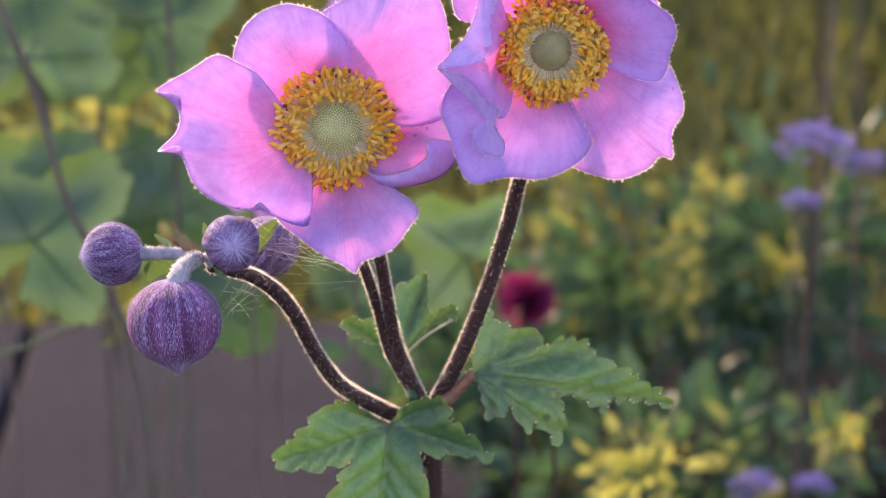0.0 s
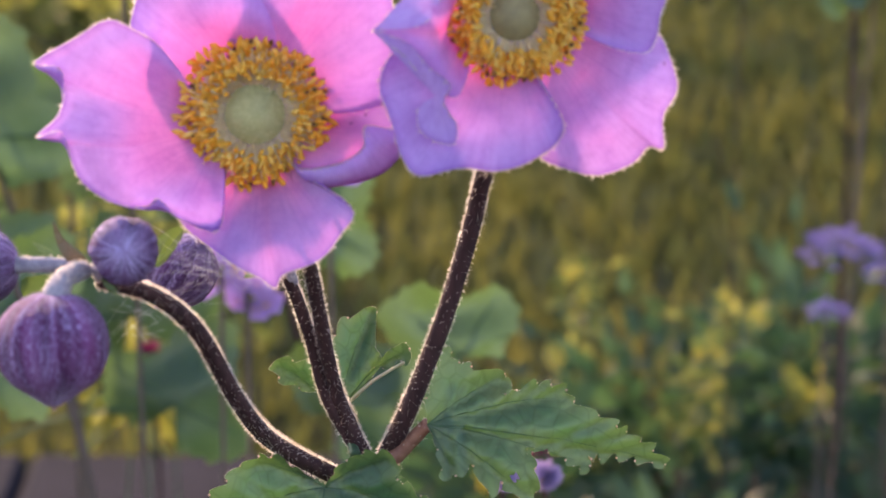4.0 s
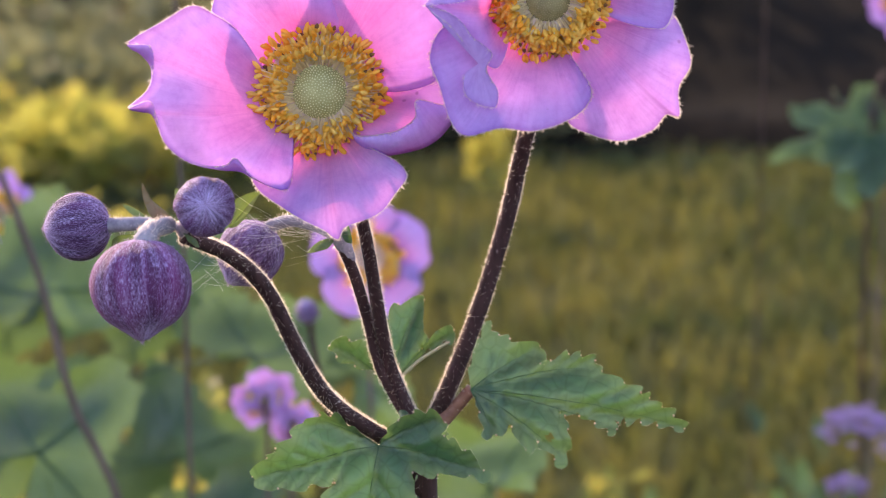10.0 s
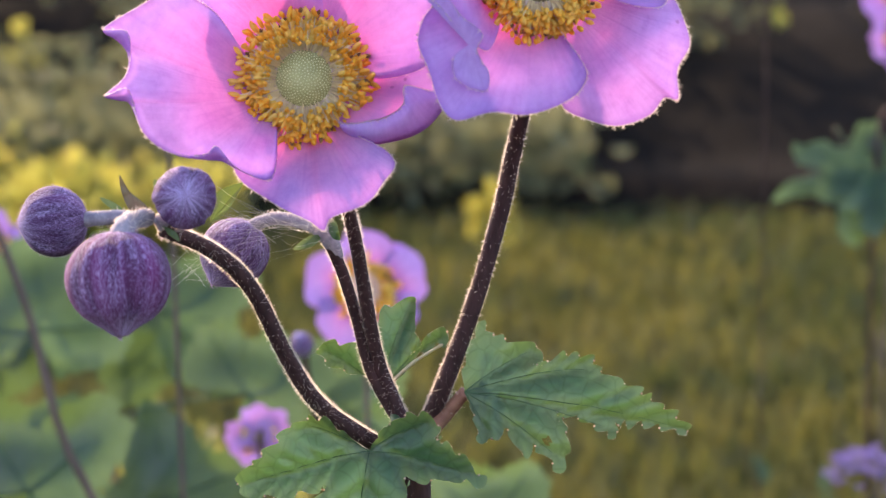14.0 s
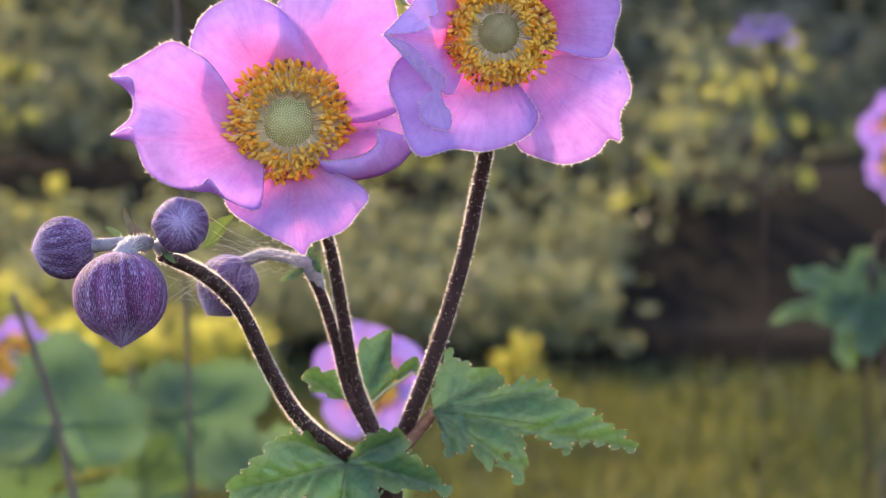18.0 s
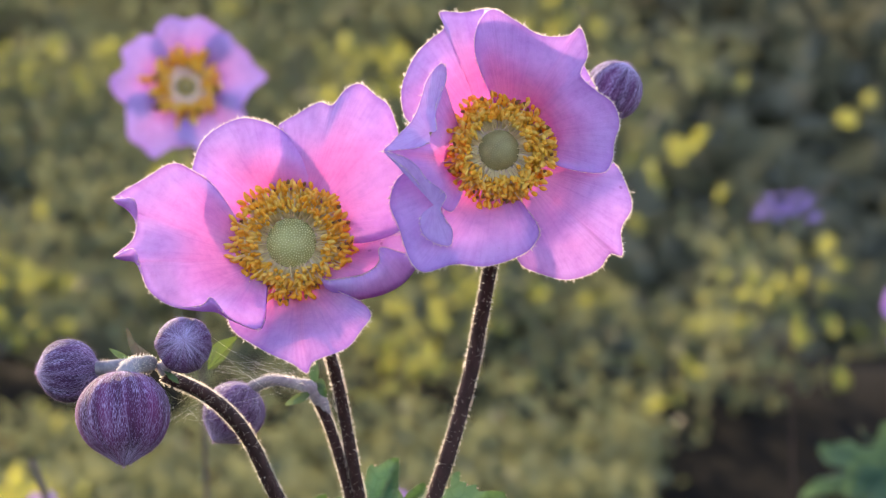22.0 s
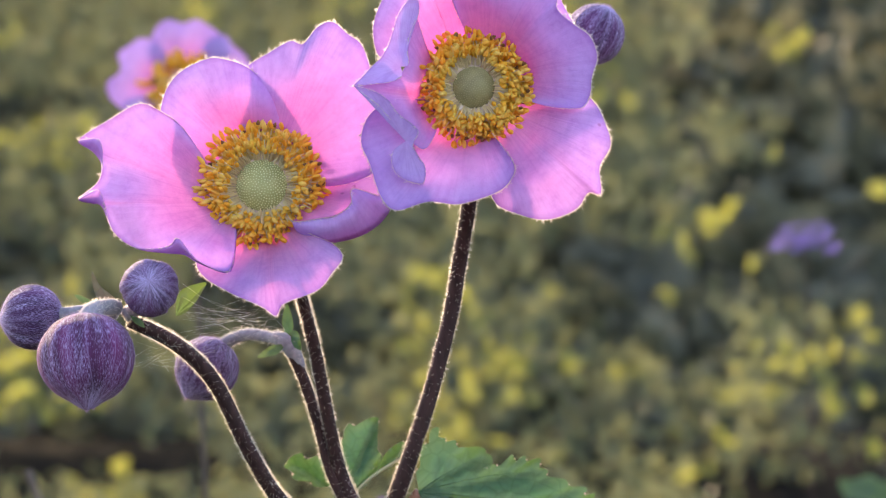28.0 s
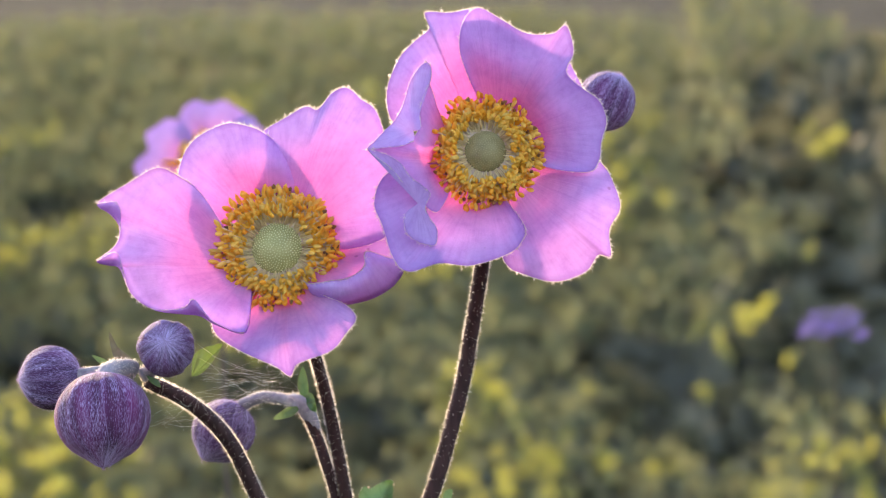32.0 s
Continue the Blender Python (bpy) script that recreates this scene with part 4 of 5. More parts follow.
def veined(parent, base, edge, tips, mat, teeth, count, seed, label="", rib=0.11, **more):
    v, f, uv, rim, crest = blade(V(base), [V(e) for e in edge], [V(q) for q in tips], teeth=teeth, tooth_count=count, seed=seed, **more)
    leaf = part("leaf", mesh_of("leaf", v, f, mat, uv), parent, label)
    arr = np.array(v)

    def settle(p):
        d = (arr[:, 0] - p[0]) ** 2 + (arr[:, 2] - p[2]) ** 2
        near = d.argsort()[:4]
        w = 1 / (d[near] + 1e-9)
        return np.array((p[0], (arr[near, 1] * w).sum() / w.sum() - 0.00006, p[2]))
    b = np.array(tuple(V(base)))
    for t in tips:
        e = np.array(tuple(V(t)))
        tv, tf, tuv, *_ = tube([settle(b + (e - b) * k + np.array((-(e - b)[2], 0, (e - b)[0])) * 0.035 * math.sin(math.pi * k) * (1 if t[0] > base[0] else -1)) for k in np.linspace(0.0, 0.93, 14)], [rib * MM, 0.05 * MM], 6, 28)
        part("vein", mesh_of("vein", tv, tf, VEIN, tuv), leaf)
    knob = [Vector(d) for d in ((1, 0, 0), (-1, 0, 0), (0, 1, 0), (0, -1, 0), (0, 0, 1), (0, 0, -1))]
    kv, kf = [], []
    for i, p in enumerate(crest):
        r = 0.00021 * (0.5 + 0.8 * abs(math.sin(7.3 * i + seed)))
        kf += [tuple(len(kv) + q for q in t) for t in ((0, 2, 4), (2, 1, 4), (1, 3, 4), (3, 0, 4), (2, 0, 5), (1, 2, 5), (3, 1, 5), (0, 3, 5))]
        kv += [tuple(Vector(p) + d * r) for d in knob]
    tagged(part("tooth_edging", mesh_of("tooth_edging", kv, kf, TOOTH_TIP), leaf, "pale glassy tips of the leaf teeth"), kind="stuff")
    o = rim - b
    tagged(part("hairs", hairs(rim, o / np.linalg.norm(o, axis=1)[:, None], 0.00020, 0.00004, seed), leaf), kind="stuff")
    return leaf


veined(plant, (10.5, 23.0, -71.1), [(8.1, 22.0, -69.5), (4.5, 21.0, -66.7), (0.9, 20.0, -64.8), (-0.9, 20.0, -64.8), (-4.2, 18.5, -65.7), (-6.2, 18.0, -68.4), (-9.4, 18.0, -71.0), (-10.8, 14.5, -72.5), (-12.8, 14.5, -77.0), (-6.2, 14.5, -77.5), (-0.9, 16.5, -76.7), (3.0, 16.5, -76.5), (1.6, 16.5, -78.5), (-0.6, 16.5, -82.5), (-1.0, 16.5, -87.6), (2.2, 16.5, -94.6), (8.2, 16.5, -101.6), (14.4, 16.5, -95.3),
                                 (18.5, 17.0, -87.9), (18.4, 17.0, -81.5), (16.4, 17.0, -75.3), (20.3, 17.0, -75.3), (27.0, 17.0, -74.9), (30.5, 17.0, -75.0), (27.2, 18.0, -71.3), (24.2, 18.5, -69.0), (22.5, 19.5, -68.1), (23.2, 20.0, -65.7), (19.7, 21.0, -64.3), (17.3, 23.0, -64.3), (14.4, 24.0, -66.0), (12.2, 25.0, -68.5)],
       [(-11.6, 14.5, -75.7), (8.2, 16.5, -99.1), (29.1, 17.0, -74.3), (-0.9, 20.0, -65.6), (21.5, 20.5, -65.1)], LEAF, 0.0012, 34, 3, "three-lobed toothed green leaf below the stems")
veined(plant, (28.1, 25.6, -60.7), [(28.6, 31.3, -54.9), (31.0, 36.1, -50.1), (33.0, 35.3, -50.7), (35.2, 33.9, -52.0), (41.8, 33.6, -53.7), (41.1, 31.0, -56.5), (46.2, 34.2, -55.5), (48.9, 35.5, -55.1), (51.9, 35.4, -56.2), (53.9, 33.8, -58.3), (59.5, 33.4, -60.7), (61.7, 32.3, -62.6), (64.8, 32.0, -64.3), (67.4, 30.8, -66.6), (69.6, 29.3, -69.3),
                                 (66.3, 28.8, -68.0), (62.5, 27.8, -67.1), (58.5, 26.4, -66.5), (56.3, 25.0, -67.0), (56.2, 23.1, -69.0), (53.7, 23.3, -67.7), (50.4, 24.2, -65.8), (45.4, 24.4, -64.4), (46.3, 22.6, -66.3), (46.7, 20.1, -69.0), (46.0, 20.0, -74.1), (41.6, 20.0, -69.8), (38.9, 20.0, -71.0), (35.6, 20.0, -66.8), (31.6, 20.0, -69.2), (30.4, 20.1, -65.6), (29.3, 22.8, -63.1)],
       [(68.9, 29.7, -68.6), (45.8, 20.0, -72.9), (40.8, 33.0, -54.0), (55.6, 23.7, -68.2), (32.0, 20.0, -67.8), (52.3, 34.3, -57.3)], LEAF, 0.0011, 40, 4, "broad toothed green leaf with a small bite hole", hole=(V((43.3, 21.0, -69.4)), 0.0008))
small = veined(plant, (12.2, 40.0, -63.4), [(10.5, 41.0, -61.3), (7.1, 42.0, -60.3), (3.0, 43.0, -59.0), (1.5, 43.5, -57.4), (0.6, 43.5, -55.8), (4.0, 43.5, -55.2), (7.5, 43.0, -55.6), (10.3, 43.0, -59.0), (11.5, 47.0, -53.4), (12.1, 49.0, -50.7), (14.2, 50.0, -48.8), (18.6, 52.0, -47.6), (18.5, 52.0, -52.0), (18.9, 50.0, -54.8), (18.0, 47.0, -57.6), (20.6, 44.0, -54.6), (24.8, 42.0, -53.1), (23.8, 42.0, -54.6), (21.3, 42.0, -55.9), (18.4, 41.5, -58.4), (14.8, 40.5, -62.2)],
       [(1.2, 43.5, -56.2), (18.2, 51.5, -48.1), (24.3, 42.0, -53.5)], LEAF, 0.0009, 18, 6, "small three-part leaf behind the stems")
stem(small, [(13.8, 39.6, -62.6), (18.4, 40.6, -58.5), (24.1, 41.2, -55.0)], [0.40, 0.34, 0.25], RIB, "rib")
stem(plant, [(20.4, 28.0, -70.4), (25.0, 27.5, -65.2), (28.2, 25.4, -60.9)], [1.5, 1.35, 1.1], PETIOLE, "petiole", 120, seed=21)
stem(plant, [(15.7, 27.0, -67.5), (14.2, 34.0, -65.1), (13.0, 40.0, -63.6)], [1.0, 0.8, 0.7], VEIN, "petiole", 0, seed=22)

# ---- cobweb between the buds and the lower flower ----
web = thing("cobweb", V((-8, -4, -27)), "torn silky cobweb strands between buds and petal, catching the sun", "cobweb")
rng = np.random.default_rng(77)
WEB_A = [(-15.9, 0.0, -22.7), (-15.6, 5.0, -24.7), (-14.5, 8.0, -27.6), (-7.5, 2.0, -24.4), (-22.5, -4.0, -31.6), (-16.2, 8.0, -29.8)]
WEB_B = [(1.0, -8.0, -24.0), (-3.4, 4.0, -26.1), (-7.6, 15.0, -27.8), (3.3, -10.0, -24.8), (-22.2, -12.0, -33.1), (-2.1, 22.0, -28.9)]
for k in range(62):
    if k < 24:
        p, q = np.array(WEB_A[k % 6]), np.array(WEB_B[(k * 5 + k // 6) % 6] if k % 4 else WEB_B[k % 6])
    elif k < 52:    # a fan of taut threads from the bract to the hanging petal
        p, q = np.array((-17.0 + 5.0 * (k % 5), -2.0 + 3.0 * (k % 4), -22.5 - 0.9 * (k % 7))), np.array((1.5 - 1.6 * (k % 6), -6.0 + 4.0 * (k % 5), -24.5 - 0.5 * (k % 5)))
    else:           # loose ends over the big bud and the arching stem
        p, q = np.array((-21.0, -10.0, -29.0 - 0.8 * (k % 8))), np.array((-16.0 + 0.5 * (k % 6), -6.0, -28.0 - 1.1 * (k % 7)))
    p, q = p + rng.normal(0, 1.6, 3), q + rng.normal(0, 1.8, 3)
    m = (p + q) / 2 + rng.normal(0, 0.4, 3) + np.array((0, 0, -0.4))
    v, f, uv, *_ = tube([tuple(V(w)) for w in (p, m, q)], [rng.uniform(0.005, 0.016) * MM] * 2, 3, 7)
    part("strand", mesh_of("strand", v, f, SILK, uv, smooth=False), web)

# ---- ground ----
LAWN = solid("lawn_earth", (0.024, 0.030, 0.012), (0.048, 0.050, 0.019), 14.0, 0.95, (1, 1, 1), 0.01, shine=0.05)
# Soil colour darkened well below brown earth, in place of the hedge's shadow.
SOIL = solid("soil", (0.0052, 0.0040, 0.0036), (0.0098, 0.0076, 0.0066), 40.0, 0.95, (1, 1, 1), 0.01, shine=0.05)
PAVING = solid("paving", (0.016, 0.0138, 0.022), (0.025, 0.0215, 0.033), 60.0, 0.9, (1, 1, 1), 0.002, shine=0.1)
me = mesh_of("ground", [(x, y, 0.012 * noise.noise((x * 0.7, y * 0.7, 0)) - 0.02) for y in (-400, -6, -2, 0, 1, 2, 3, 4, 5, 6, 8, 12, 600) for x in (-400, -8, -4, -2, -1, 0, 1, 2, 4, 8, 400)],
             [(j * 11 + i, j * 11 + i + 1, (j + 1) * 11 + i + 1, (j + 1) * 11 + i) for j in range(12) for i in range(10)], LAWN)
tagged(new("ground", me), "mown olive-green lawn in low sun, reaching into the distance", "lawn", kind="structure")


def slab(name, x0, x1, y0, y1, z0, z1, mat, label, category, nx=14, ny=10, rough=0.01, seed=0, rise=0.0):
    """A low bed or slab with an uneven top."""
    v = []
    for j in range(ny + 1):
        for i in range(nx + 1):
            edge = i in (0, nx) or j in (0, ny)
            x, y = x0 + (x1 - x0) * i / nx, y0 + (y1 - y0) * j / ny
            v.append((x + rough * 2 * noise.noise((y * 2, seed, 1)), y + rough * 2 * noise.noise((x * 2, seed, 5)), z0 if edge else z1 + rise * min(1.0, max(0.0, (y - y0 - 0.35) / 1.0)) + rough * noise.noise((x * 6, y * 6, seed))))
    f = [(j * (nx + 1) + i, j * (nx + 1) + i + 1, (j + 1) * (nx + 1) + i + 1, (j + 1) * (nx + 1) + i) for j in range(ny) for i in range(nx)]
    return tagged(new(name, mesh_of(name, v, f, mat)), label, category, kind="structure")


slab("soil_bed", -5, 6, 5.1, 9.5, -0.03, 0.05, SOIL, "brown soil rising under the hedge, its colour darkened for hedge shade", "soil", 44, 36, 0.03, 3, 0.24)
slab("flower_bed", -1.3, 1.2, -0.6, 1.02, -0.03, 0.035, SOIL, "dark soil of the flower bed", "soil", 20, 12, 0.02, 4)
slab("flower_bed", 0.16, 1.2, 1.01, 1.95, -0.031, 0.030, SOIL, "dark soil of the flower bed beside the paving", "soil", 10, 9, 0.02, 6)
path = tagged(new("pavement"), "grey-violet stone paving beside the flower bed", "paving", kind="structure")
for i in range(9):
    for j in range(2):
        bm = bmesh.new()
        bmesh.ops.create_cube(bm, size=1.0)
        bmesh.ops.scale(bm, vec=(0.394, 0.394, 0.05), verts=bm.verts)
        bmesh.ops.bevel(bm, geom=bm.edges[:], offset=0.006, segments=1, affect="EDGES")
        me = bpy.data.meshes.new("paver")
        bm.to_mesh(me)
        bm.free()
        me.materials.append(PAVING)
        o = new("paver", me)
        o.parent = path
        o.matrix_basis = pose(-3.30 + 0.4 * i, 1.25 + 0.4 * j, 0.012 + 0.003 * math.sin(3 * i + j), 0.3 * math.sin(i), 0.3 * math.cos(i * 2 + j), 0.4 * math.sin(5 * i + j))

# ---- foliage kit for the garden behind ----
# Shade and sun patches of the lawn are put into the blade colours.
GRASS = plain_leafy("grass", (0.020, 0.038, 0.018), (0.056, 0.069, 0.025), (0.034, 0.062, 0.020), (0.23, 0.21, 0.048), 0.5, 0.03, 0.28)
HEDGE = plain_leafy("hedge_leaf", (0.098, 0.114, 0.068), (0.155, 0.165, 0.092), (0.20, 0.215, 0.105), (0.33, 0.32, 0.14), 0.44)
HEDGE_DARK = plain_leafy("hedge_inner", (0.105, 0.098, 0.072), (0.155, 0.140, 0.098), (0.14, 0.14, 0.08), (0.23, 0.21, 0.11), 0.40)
YELLOW = plain_leafy("yellow_leaf", (0.22, 0.21, 0.05), (0.32, 0.29, 0.065), (0.36, 0.34, 0.06), (0.50, 0.44, 0.075), 0.55)
SHRUB = plain_leafy("shrub_leaf", (0.040, 0.080, 0.030), (0.085, 0.122, 0.042), (0.13, 0.19, 0.05), (0.34, 0.33, 0.08), 0.5)
# SHRUB made brighter and yellower: the sunlight is part of this leaf colour.
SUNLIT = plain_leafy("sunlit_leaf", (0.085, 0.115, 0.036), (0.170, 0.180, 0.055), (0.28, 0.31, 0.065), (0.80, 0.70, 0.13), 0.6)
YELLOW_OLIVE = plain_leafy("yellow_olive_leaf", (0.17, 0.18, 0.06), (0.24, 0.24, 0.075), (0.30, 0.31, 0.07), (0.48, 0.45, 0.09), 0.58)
GREEN = plain_leafy("green_leaf", (0.024, 0.058, 0.038), (0.038, 0.080, 0.050), (0.045, 0.11, 0.04), (0.10, 0.18, 0.055), 0.4)
BARK = solid("bark", (0.095, 0.066, 0.055), (0.170, 0.120, 0.098), 160.0, 0.85, (1, 1, 0.2), 0.001)
BLUE = plain_leafy("blue_floret", (0.17, 0.13, 0.42), (0.27, 0.21, 0.54), (0.22, 0.17, 0.48), (0.34, 0.27, 0.62), 0.4)
CRIMSON = plain_leafy("crimson_petal", (0.14, 0.010, 0.055), (0.20, 0.015, 0.075), (0.22, 0.015, 0.08), (0.28, 0.02, 0.10), 0.4)
ROSE = plain_leafy("rose_petal", (0.32, 0.24, 0.46), (0.39, 0.29, 0.51), (0.40, 0.28, 0.49), (0.46, 0.33, 0.54), 0.3)


def leaf_cloud(name, places, sizes, mat, seed, droop=0.3, slim=0.5):
    """Many small folded leaves in one mesh: each a keeled blade of four faces."""
    rng = np.random.default_rng(seed)
    n = len(places)
    p = np.asarray(places, float)
    way = rng.normal(0, 1, (n, 3))
    way[:, 2] -= droop
    way /= np.linalg.norm(way, axis=1)[:, None]
    side = np.cross(way, rng.normal(0, 1, (n, 3)))
    side /= np.linalg.norm(side, axis=1)[:, None]
    up = np.cross(side, way)
    s = np.asarray(sizes, float).reshape(-1, 1)
    k = [p, p + way * s * 0.35 + side * s * slim * 0.5 + up * s * 0.10, p + way * s * 0.35 - side * s * slim * 0.5 + up * s * 0.10,
         p + way * s * 0.40, p + way * s * 0.74 + side * s * slim * 0.33 + up * s * 0.06, p + way * s * 0.74 - side * s * slim * 0.33 + up * s * 0.06, p + way * s - up * s * 0.08]
    v = np.stack(k, 1).reshape(-1, 3)
    f = [tuple(7 * i + q for q in c) for i in range(n) for c in ((0, 3, 1), (0, 2, 3), (3, 6, 4, 1), (3, 2, 5, 6))]
    return mesh_of(name, v, f, mat, smooth=False)


# lawn grass all round the flower bed
rng = np.random.default_rng(5)
N = 125000
gy = -2.5 + 7.55 * rng.random(N)
gx = -3.6 + 7.2 * rng.random(N)
keep = ~((gx < 0.12) & (gy < 1.86) & (gy > 1.03)) & ~((np.abs(gx) < 1.32) & (np.abs(gy - 0.21) < 0.83)) & ~((np.abs(gx - 0.7) < 0.54) & (np.abs(gy - 1.48) < 0.48))
gx, gy = gx[keep], gy[keep]
hh = 0.018 + 0.032 * rng.random(len(gx))
lean = rng.normal(0, 0.45, (len(gx), 2))
root = np.stack([gx, gy, np.full(len(gx), -0.02)], 1)
tip = root + np.stack([lean[:, 0] * hh, lean[:, 1] * hh, hh + 0.02], 1)
sd = rng.normal(0, 1, (len(gx), 3)) * (1, 1, 0)
sd = sd / np.linalg.norm(sd, axis=1)[:, None] * 0.0035
mid = (root + tip) / 2 + sd * 0.4
v = np.stack([root - sd, root + sd, mid + sd, mid - sd, tip], 1).reshape(-1, 3)
f = [tuple(5 * i + q for q in c) for i in range(len(gx)) for c in ((0, 1, 2, 3), (3, 2, 4))]
tagged(new("grass", mesh_of("grass", v, f, GRASS, smooth=False)), "short backlit olive grass blades on the lawn", "grass", kind="stuff")

# hedge across the end of the garden
hedge = thing("hedge", (0.1, 7.0, 0.0), "loose leafy hedge with dark gaps and sunlit yellow-green leaves", "hedge")
rng = np.random.default_rng(9)
N = 62000
hx, hz = -4.0 + 8.0 * rng.random(N), 0.04 + 2.3 * rng.random(N) ** 0.9
shy = hx > 0.46 + 0.08 * rng.random(N)
hz = np.where(shy, np.maximum(hz, 0.26 + 0.1 * rng.random(N)), hz)
hy = np.where(shy, np.where(hz < 0.55, 5.8 + 0.4 * (hz - 0.26), 5.92 + 3.0 * (hz - 0.55)), 5.55 + 3.0 * (hz - 0.14)) + 0.5 * rng.random(N) ** 1.5
lump = np.array([noise.noise((x * 1.7, y * 1.2, z * 1.9)) for x, y, z in zip(hx, hy, hz)])
ok = lump + 0.2 * (hz - 0.4) - 0.36 * np.clip(hx - 0.3, 0, 1.2) - 0.8 * np.clip(hx - 0.3, 0, 1.0) * (hz > 0.65) > -0.16
hp = np.stack([hx, hy, hz], 1)[ok]
tagged(part("foliage", leaf_cloud("foliage", hp, 0.028 + 0.032 * rng.random(len(hp)), HEDGE, 10), hedge, "small sunlit and shaded leaves"), kind="stuff")
N = 15000
iz = 2.25 * rng.random(N)
hp = np.stack([-4.2 + 8.4 * rng.random(N), 6.5 + 3.0 * iz + 0.3 * rng.random(N), iz], 1)
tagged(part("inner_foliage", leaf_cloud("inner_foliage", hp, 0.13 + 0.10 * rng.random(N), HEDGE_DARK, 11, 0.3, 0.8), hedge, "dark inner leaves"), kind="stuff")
N = 6500
lx, ly = np.minimum(-2.4 + 2.75 * rng.random(N), 0.30 - np.abs(rng.normal(0, 0.10, N)) + 0.16 * rng.random(N)), 5.08 + 0.75 * rng.random(N)
hp = np.stack([lx + 0.05 * np.sin(9 * ly), ly, 0.05 + 0.24 * np.clip(ly - 5.4, 0, 1) + 0.15 * rng.random(N) ** 1.3], 1)
tagged(part("lower_foliage", leaf_cloud("lower_foliage", hp, 0.030 + 0.028 * rng.random(N), HEDGE, 12), hedge, "leaves spreading over the soil at the foot"), kind="stuff")
for k in range(16):
    x, y = -2.1 + 0.31 * k + rng.normal(0, 0.06), 7.0 + 3.6 * rng.random()
    top = (y - 6.2) / 3.0
    pts = [(x, y, 0.0), (x + rng.normal(0, 0.04), y, top * 0.4), (x + rng.normal(0, 0.1), y + 0.05, top * 0.7), (x + rng.normal(0, 0.15), y + 0.05, top)]
    v, f, uv, *_ = tube(pts, [0.022, 0.016, 0.006], 7, 14, 0.08, k)
    part("branch", mesh_of("branch", v, f, BARK, uv), hedge)
# Leaf pairs in a yellower tone that paints sunlit spots on the hedge.
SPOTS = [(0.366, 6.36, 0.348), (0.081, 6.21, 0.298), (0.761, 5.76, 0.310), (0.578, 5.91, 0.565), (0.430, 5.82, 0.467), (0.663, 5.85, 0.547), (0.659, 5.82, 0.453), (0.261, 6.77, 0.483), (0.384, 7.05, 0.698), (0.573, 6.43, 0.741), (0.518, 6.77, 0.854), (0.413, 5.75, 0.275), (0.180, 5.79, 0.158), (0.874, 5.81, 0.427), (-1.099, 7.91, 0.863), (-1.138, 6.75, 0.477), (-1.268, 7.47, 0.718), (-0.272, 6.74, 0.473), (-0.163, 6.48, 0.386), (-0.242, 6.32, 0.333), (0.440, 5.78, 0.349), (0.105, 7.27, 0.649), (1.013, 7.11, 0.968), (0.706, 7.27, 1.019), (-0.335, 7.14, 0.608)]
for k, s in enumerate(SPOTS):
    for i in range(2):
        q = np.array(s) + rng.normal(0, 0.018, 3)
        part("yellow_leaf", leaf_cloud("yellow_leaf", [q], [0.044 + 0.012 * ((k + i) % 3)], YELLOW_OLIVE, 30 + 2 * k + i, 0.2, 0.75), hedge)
# single leaves coloured yellow in place of sun glints, strewn in loose drifts over the front of the hedge
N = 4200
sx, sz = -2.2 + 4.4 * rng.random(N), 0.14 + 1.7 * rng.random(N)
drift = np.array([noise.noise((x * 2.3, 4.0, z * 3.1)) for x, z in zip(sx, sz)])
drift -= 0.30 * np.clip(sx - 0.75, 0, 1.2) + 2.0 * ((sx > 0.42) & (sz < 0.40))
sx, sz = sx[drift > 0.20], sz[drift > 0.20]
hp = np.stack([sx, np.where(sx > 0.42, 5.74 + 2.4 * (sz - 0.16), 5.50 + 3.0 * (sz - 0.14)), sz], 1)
tagged(part("bright_leaves", leaf_cloud("bright_leaves", hp, 0.040 + 0.022 * rng.random(len(hp)), YELLOW_OLIVE, 13, 0.2, 0.75), hedge, "scattered yellower leaves standing in for sun glints"), kind="stuff")


# earth slope added under the hedge to block sky in its gaps and close the garden
EARTH = solid("bank_earth", (0.085, 0.070, 0.052), (0.135, 0.110, 0.080), 30.0, 0.95, (1, 1, 1), 0.02, shine=0.05)
bv = [(-9 + 1.0 * i, 7.2 + 3.0 * 0.35 * j + 0.1 * noise.noise((i, j, 2)), -0.05 + 0.35 * j + 0.08 * noise.noise((i * 1.3, j, 7))) for j in range(10) for i in range(19)]
bf = [(j * 19 + i, j * 19 + i + 1, (j + 1) * 19 + i + 1, (j + 1) * 19 + i) for j in range(9) for i in range(18)]
tagged(new("bank", mesh_of("bank", bv, bf, EARTH)), "added earth slope that keeps sky out of the hedge's gaps", "bank", kind="structure")


def far_stem(parent, pts, r0, r1, mat=None, name="stem", seed=0):
    v, f, uv, *_ = tube([tuple(V(p)) for p in pts], [r0 * MM, r1 * MM], 7, 5 * len(pts), 0.05, seed)
    return part(name, mesh_of(name, v, f, mat or BARK, uv), parent)


